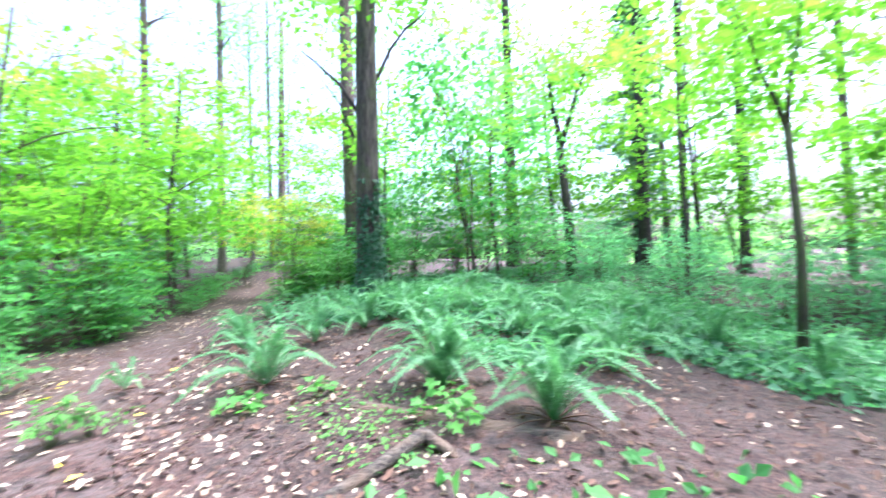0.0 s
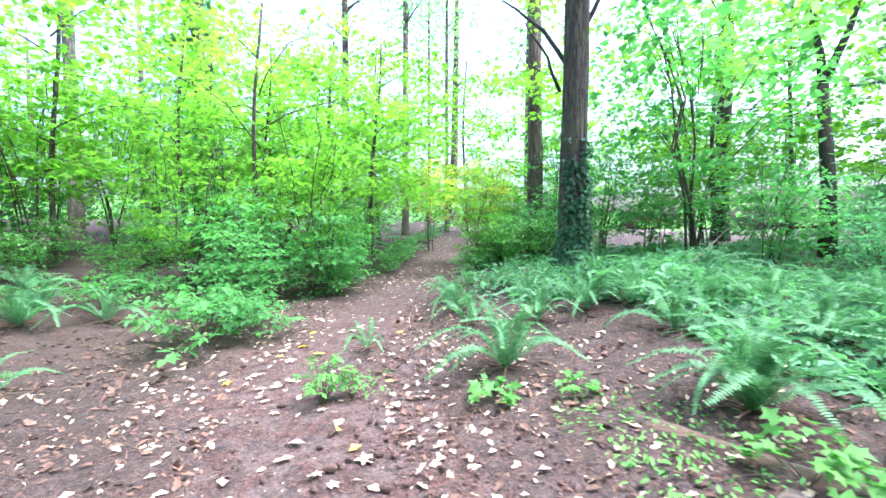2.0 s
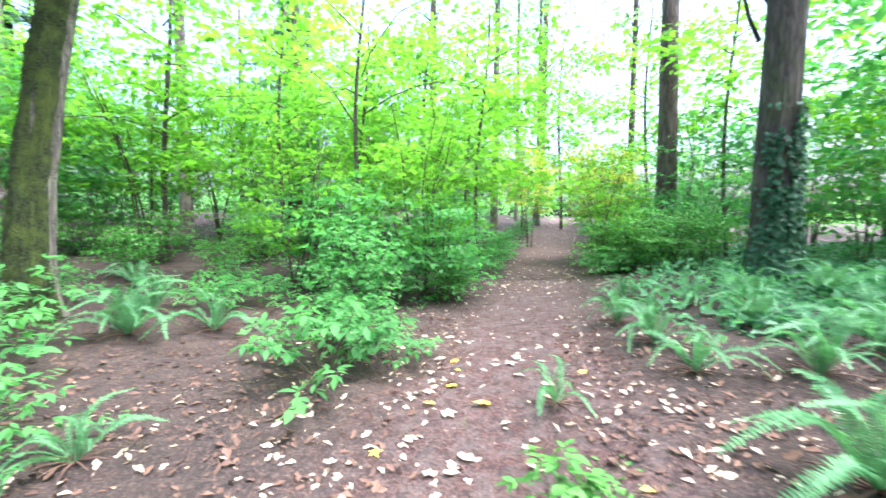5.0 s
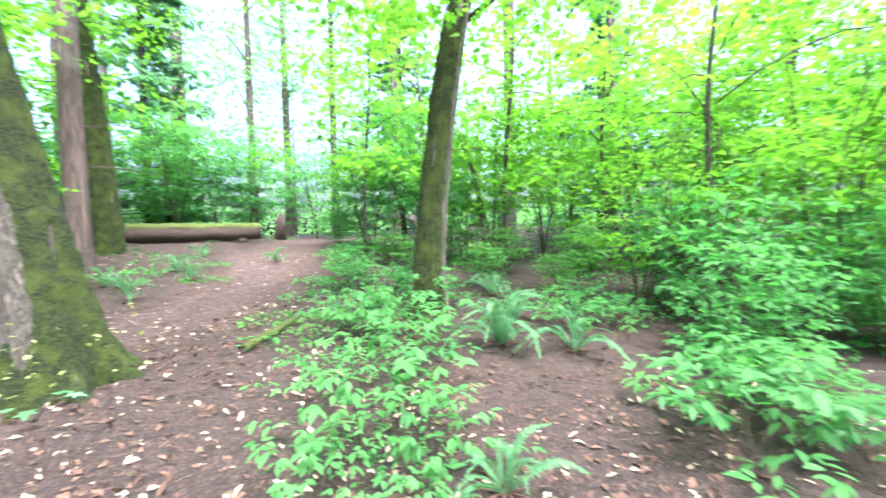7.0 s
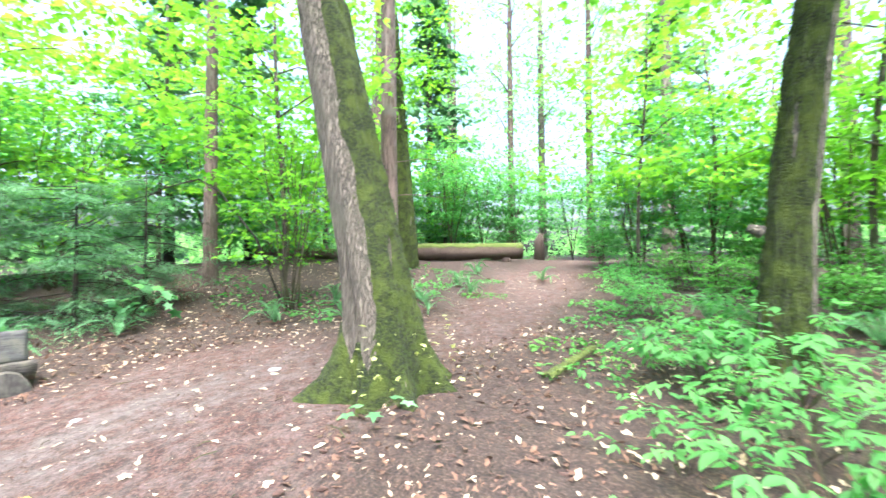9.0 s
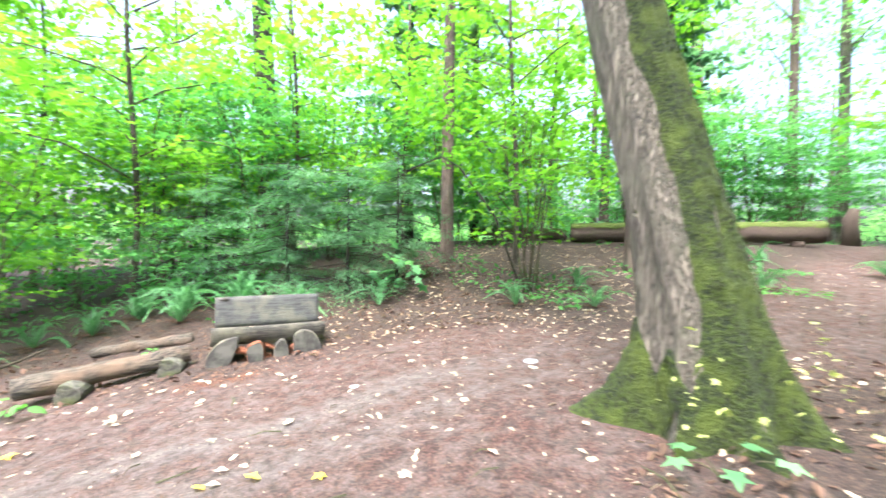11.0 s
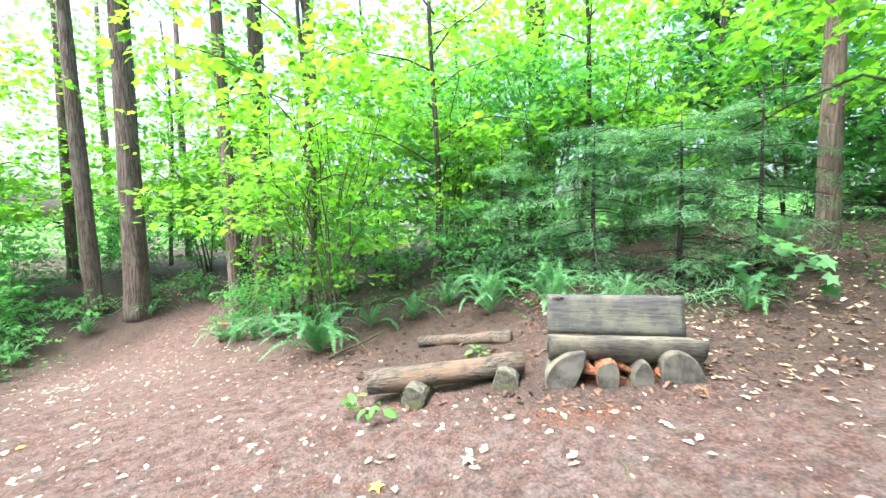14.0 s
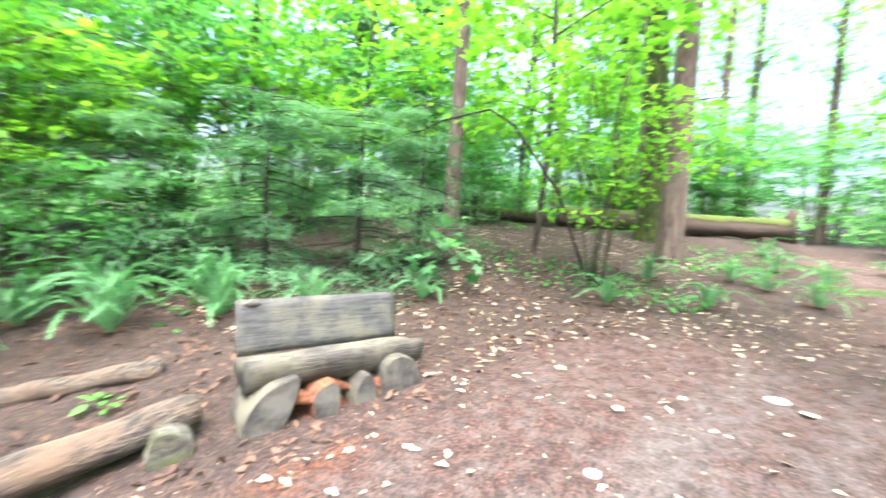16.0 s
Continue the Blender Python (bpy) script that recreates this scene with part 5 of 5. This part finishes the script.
def lying_log(name, a, b, r0, r1, label, mats, sides=16, rings=14, wob=0.12, moss=False, split=False, category="log"):
    t = new(name)
    t.matrix_basis = Matrix.Translation(a)
    tagged(t, label, category)
    e = Vector(b) - Vector(a)
    pts = [e * (i / rings) + Vector((0, 0, 0.008 * math.sin(i * 1.3))) for i in range(rings + 1)]
    rad = [(r0 + (r1 - r0) * i / rings) * (0.93 if i in (0, rings) else 1) for i in range(rings + 1)]
    stem = part("trunk", tube(pts, rad, sides, wob, 0.08, len(name)), mats, t)
    if moss:
        d = e.normalized()
        sidev = d.cross(Vector((0, 0, 1))).normalized()
        verts, faces = [], []
        rows, cols = 60, 14
        for i in range(rows + 1):
            c = e * (i / rings * rings / rows)
            rr = (r0 + (r1 - r0) * i / rows) + 0.02
            for j in range(cols + 1):
                s = j / cols * 2 - 1
                ang = s * (0.95 + 0.3 * noise.noise(Vector((i * 0.3, 3, s))))
                q = c + (sidev * math.sin(ang) + Vector((0, 0, 1)) * math.cos(ang)) * (rr + (1 - s ** 4) * 0.05 * (0.6 + noise.noise(Vector((i * 0.5, j * 0.8, 0)))))
                verts.append(q)
        for i in range(rows):
            for j in range(cols):
                k = i * (cols + 1) + j
                faces.append((k, k + cols + 1, k + cols + 2, k + 1))
        part("moss", (verts, faces), M_LOGMOSS, stem, "dull green moss along the top of the log")
    return t


def edging_logs():
    lying_log("fallen_log", (-6.02, -7.48, -0.20), (-7.72, -7.12, -0.03), 0.135, 0.12, "old cracked log with peeling wood beside the bench", M_LOGWOOD, 14, 12)
    for x, y, s, m in ((-6.42, -7.08, 0.14, M_LOGWOOD), (-7.40, -6.92, 0.15, M_WOOD)):
        st = new("log_stub")
        st.matrix_basis = pose(x, y, gz(x, y) + 0.06, 0, 0, math.degrees(math.atan2(-0.459, 0.888)))
        tagged(st, "short mossy sawn log stub propping the old log", "log")
        log_leg("stub", st, 0.4, disc(0, 0.01, s, s * 0.95, 14, 0.3, s * 0.75, s * 40), 7, "", [M_STUB, M_STUB])
    lying_log("rotten_log", (-6.95, -8.95, gz(-6.95, -8.95) + 0.06), (-8.1, -8.2, gz(-8.1, -8.2) + 0.06), 0.075, 0.095, "broken rotten log with reddish crumbling wood", M_LOGWOOD, 12, 14, 0.5)
    lying_log("broken_branch", (-5.6, -9.2, -0.42), (-6.5, -9.6, -0.20), 0.025, 0.015, "thin broken branch lying on the soil", M_STEM, 6, 6, 0.2, category="branch")
    # the long log barrier across the rise
    lying_log("mossy_log", (-22.4, -0.30, 1.98), (-19.6, -6.9, 1.94), 0.30, 0.29, "long rotting log with moss along its top, raised on supports", M_LOG, 18, 24, 0.15, True)
    lying_log("mossy_log", (-20.1, -7.4, 1.85), (-21.8, -12.5, 2.1), 0.20, 0.17, "long rotting log with moss along its top, farther off", M_LOG, 12, 16, 0.15, True)
    for x, y in ((-22.1, -0.9), (-20.0, -6.0)):
        p = thing("log_support", x, y, "short dark log post holding up the mossy log", "post")
        part("post", tube([(0, 0, -0.1), (0, 0, 1.62 - gz(x, y) + 0.12)], [0.2, 0.19], 10, 0.15), M_LOG, p)
    st = thing("broken_stump", -25.0, 0.4, "tall broken reddish stump behind the log", "stump")
    part("wood", tube([(0, 0, -0.2), (0.05, 0, 0.8), (0.1, 0.1, 1.2)], [0.26, 0.2, 0.12], 12, 0.4), M_LOG, st)
    st = thing("cut_stump", -2.9, -15.6, "low sawn stump with a fresh orange top among ferns", "stump")
    part("wood", tube([(0, 0, -0.2), (0, 0, 0.42)], [0.24, 0.2], 12, 0.15), M_LOG, st)
    part("sawn_top", tube([(0, 0, 0.42), (0, 0, 0.435)], [0.195, 0.19], 12, 0.1), M_ROT, st, "fresh orange sawn top")
    # roots and a half-buried log on the mound
    r = thing("tree_root", -0.1, 3.05, "bare grey root arching out of the reddish soil", "root", z=0)
    z = gz(-0.1, 3.05)
    part("root_arm", tube([(0.1, 0.35, z - 0.05), (-0.02, 0.1, z + 0.10), (-0.3, -0.25, z + 0.03), (-0.7, -0.55, z - 0.08), (-1.0, -0.8, z - 0.2)], [0.05, 0.055, 0.045, 0.04, 0.03], 8, 0.25), M_LOGWOOD, r)
    part("root_arm", tube([(-0.02, 0.12, z + 0.10), (0.18, -0.02, z + 0.02), (0.3, -0.1, z - 0.1)], [0.05, 0.04, 0.03], 8, 0.25), M_LOGWOOD, r)
    part("root_arm", tube([(-0.75, -0.15, z - 0.15), (-0.78, -0.45, z - 0.1), (-0.8, -0.8, z - 0.2)], [0.05, 0.055, 0.05], 8, 0.2), M_LOGWOOD, r)
    zz = gz(0.0, 3.8)
    lying_log("buried_log", (-0.85, 3.95, zz - 0.05), (1.1, 3.25, zz - 0.13), 0.10, 0.12, "dark half-buried rotten log under the ferns", M_LOGWOOD, 10, 10, 0.2)
    lying_log("leaning_branch", (0.2, 9.4, gz(0.2, 9.4) + 0.1), (1.9, 13.5, gz(1.9, 13.5) + 1.0), 0.03, 0.02, "bare grey branch leaning through the undergrowth", M_GREY_BARK, 6, 8, 0.2, category="branch")
    lying_log("mossy_branch", (-9.9, 0.55, gz(-9.9, 0.55) + 0.03), (-11.2, 1.2, gz(-11.2, 1.2) + 0.04), 0.045, 0.03, "half-sunk mossy branch beside the trail", M_LOG, 10, 10, 0.2, True, category="branch")
    # arching bare limb behind the bench
    t = thing("arching_branch", -13.2, -5.2, "dark bare branch arching over the clearing's edge", "branch")
    part("limb", tube([(0, 0, 0.3), (0.1, -0.5, 1.6), (0.35, -1.3, 2.7), (0.5, -1.7, 2.95), (0.5, -2.6, 2.8), (0.7, -4.2, 2.1), (0.9, -5.0, 1.6)], [0.028, 0.025, 0.022, 0.02, 0.016, 0.011, 0.004], 7, 0.2), M_DARK_BARK, t)


edging_logs()


# ---- litter on the floor ----
def litter():
    r = random.Random(31)

    g = np.random.default_rng(31)

    def spots(n, area, keep):
        x, y = g.uniform(area[0], area[1], n * 12), g.uniform(area[2], area[3], n * 12)
        k = keep(x, y)
        x, y = x[k][:n], y[k][:n]
        return np.stack([x, y, rough_land(x, y) - 0.015 + g.uniform(0, 0.012, len(x))], -1)

    def stuff(name, label, pos, size, mat, tilt=0.25, outline=CURL):
        n = len(pos)
        gap = trail_gap(pos[:, 0], pos[:, 1])
        pos[:, 2] -= 0.03 * np.clip(1 - gap / 0.4, 0, 1) - 0.012
        v, f = leaves(outline, pos, rng.uniform(size[0], size[1], n), rng.uniform(0, 6.3, n), rng.normal(0, tilt, n), rng.normal(0, tilt, n))
        tagged(mesh_object(name, v, f, mat, smooth=False), label, "leaf litter", kind="stuff")

    near = lambda x, y: trail_gap(x, y) < 0.9
    off = lambda x, y: np.abs(trail_gap(x, y) - 1.6) < 1.9
    stuff("pale_leaf_litter", "pale dry fallen leaves scattered over the trail", spots(2300, (-20, 3, -18, 16), near), (0.03, 0.10), M_LITTER)
    stuff("far_leaf_litter", "pale dry fallen leaves farther along the trail", spots(500, (-16, -4, 10, 34), near), (0.07, 0.14), M_LITTER)
    stuff("dull_leaf_litter", "dull brown fallen leaves and bark flakes on the soil", spots(9000, (-18, 4, -16, 14), off), (0.025, 0.09), M_BROWN_LITTER, 0.35)
    stuff("slope_leaf_litter", "pale leaves lying thick on the bank beyond the clearing", spots(2300, (-19, -9, -10, -3), lambda x, y: trail_gap(x, y) > 0.1), (0.05, 0.12), M_LITTER)
    stuff("needle_litter", "reddish fallen needles and chips matting the soil", spots(16000, (-12, 2, -10, 8), near), (0.02, 0.06), M_BROWN_LITTER, 0.2, STRIP)
    stuff("soil_crumbs", "dark crumbs and chips of bark on the soil", spots(9000, (-12, 3, -10, 8), near), (0.012, 0.035), M_CONE, 0.5, DIAMOND)
    stuff("pale_chips", "tiny pale chips and petals speckling the trail", spots(2600, (-13, 2, -11, 9), near), (0.010, 0.026), M_LITTER, 0.4, DIAMOND)
    stuff("wood_floor_litter", "brown needles, chips and leaf scraps off the trail", spots(16000, (-14, 4, -2, 11), lambda x, y: trail_gap(x, y) > 0.2), (0.02, 0.075), M_BROWN_LITTER, 0.4, STRIP)
    stuff("mound_chips", "small dark and reddish chips on the mound", spots(7000, (-4, 5, 1.5, 6.5), lambda x, y: trail_gap(x, y) > -0.5), (0.015, 0.05), M_CONE, 0.5, DIAMOND)
    stuff("brown_leaf_litter", "brown crumpled leaves thick on the soil between the plants", spots(7000, (-13, 4, -2.5, 7.5), lambda x, y: trail_gap(x, y) > -0.2), (0.04, 0.11), M_BROWN_LITTER, 0.35)
    stuff("thicket_leaf_litter", "pale dry leaves lying between the bushes", spots(1300, (-12, 1, 1.2, 8), lambda x, y: (trail_gap(x, y) > -0.2) & (trail_gap(x, y) < 2.5)), (0.03, 0.095), M_LITTER, 0.35)
    stuff("bank_leaf_litter", "brown leaves and bark scraps on the bank by the bench", spots(6000, (-15, -5, -11, -4), lambda x, y: trail_gap(x, y) > 0.15), (0.03, 0.10), M_BROWN_LITTER, 0.4)
    stuff("bank_chips", "dark chips and crumbs on the bank by the bench", spots(5000, (-15, -5, -11, -4), lambda x, y: trail_gap(x, y) > 0.0), (0.015, 0.045), M_CONE, 0.5, DIAMOND)
    stuff("foot_leaf_litter", "pale and brown leaves gathered about the foot of the maple", spots(700, (-13, -6, -3.5, 3), lambda x, y: trail_gap(x, y) > -0.3), (0.035, 0.11), M_LITTER, 0.4)
    stuff("mound_leaf_litter", "pale dry leaves caught among the mound's plants", spots(420, (-3, 4, 1.2, 5.5), lambda x, y: trail_gap(x, y) > -0.3), (0.03, 0.09), M_LITTER, 0.4)
    # leaves large enough to count
    for i, (x, y, z) in enumerate(np.concatenate([spots(190, (-11, 1.2, -9, 7), near), spots(100, (-6, 1, 1.8, 6.5), lambda x, y: trail_gap(x, y) < 1.8)])):
        o = thing("fallen_leaf", x, y, "curled pale fallen leaf on the trail" if i % 9 else "yellow fallen leaf on the trail", "fallen leaf", "fallen leaves", z - 0.01, r.uniform(0, 360))
        s = r.uniform(0.06, 0.13) * (1.2 if i > 190 else 1)
        key = "gold" if i % 9 == 0 else "pale"
        me = LEAF_MESH[key][i % 2]
        b = new("blade", me)
        b.parent = o
        b.matrix_basis = pose(0, 0, 0, r.uniform(-12, 12), r.uniform(-10, 6), 0) @ Matrix.Diagonal((s, s, s, 1))


LEAF_MESH = {}
for key, mat in (("pale", M_LITTER), ("gold", M_GOLD)):
    LEAF_MESH[key] = []
    for v, f in (CURL, STAR):
        o = mesh_object("blade", v, f, mat, smooth=False)
        LEAF_MESH[key].append(o.data)
        bpy.data.objects.remove(o)
litter()


def cones_and_twigs():
    r = random.Random(5)
    v, f = tube([(0, 0, 0), (0.012, 0, 0), (0.03, 0, 0), (0.05, 0, 0), (0.06, 0, 0)], [0.008, 0.018, 0.021, 0.014, 0.004], 8, 0.5)
    o = mesh_object("cone_body", v, f, M_CONE, smooth=False)
    me = o.data
    bpy.data.objects.remove(o)
    for i in range(240):
        if i < 70:
            x, y = r.gauss(-2.0, 0.7), r.gauss(2.9, 0.45)
        elif i < 170:
            x, y = r.gauss(-7.5, 0.9), r.gauss(0.1, 0.75)
        else:
            x, y = r.gauss(-6.5, 1.8), r.gauss(3.0, 0.9)
        t = thing("fir_cone", x, y, "dark brown fir cone lying on the soil", "cone", "fir cones", gz(x, y) + 0.0, r.uniform(0, 360))
        c = new("cone_body", me)
        c.parent = t
        k = r.uniform(0.7, 1.3)
        c.matrix_basis = pose(0, 0, -0.012, r.uniform(0, 360), r.uniform(-15, 15), 0) @ Matrix.Diagonal((k * 1.2, k, k * 0.85, 1))
    for i in range(60):
        x, y = r.uniform(-10, 1), r.uniform(-8, 6)
        if float(trail_gap(x, y)) > 1.0:
            continue
        a, l = r.uniform(0, 6.28), r.uniform(0.12, 0.45)
        z = -0.02
        t = thing("twig", x, y, "thin dry twig on the trail", "twig", "twigs")
        part("wood", tube([(0, 0, z), (math.cos(a) * l * 0.5, math.sin(a) * l * 0.5, z + 0.012), (math.cos(a + 0.2) * l, math.sin(a + 0.2) * l, z)], [0.006, 0.005, 0.003], 5), M_STEM, t)
    for x, y, s in ((-10.2, -3.15, 0.10), (-8.55, -4.45, 0.06)):
        t = thing("flat_stone", x, y, "flat bluish-grey stone set in the trail", "stone")
        part("stone", tube([(0, 0, -0.09), (0, 0, -0.045), (0, 0, -0.03)], [s, s, s * 0.8], 10, 0.3), M_STONE, t)


cones_and_twigs()

# the first of each shrub kind stood at the origin only to be copied
for kind in BUSHES + SHADES + LOWS + SALMON + [SEEDLING] + LIGHTS + VINES + GOLDS + HAZELS + YEWS + HEMLOCKS:
    for o in (*kind.children_recursive, kind):
        bpy.data.objects.remove(o)
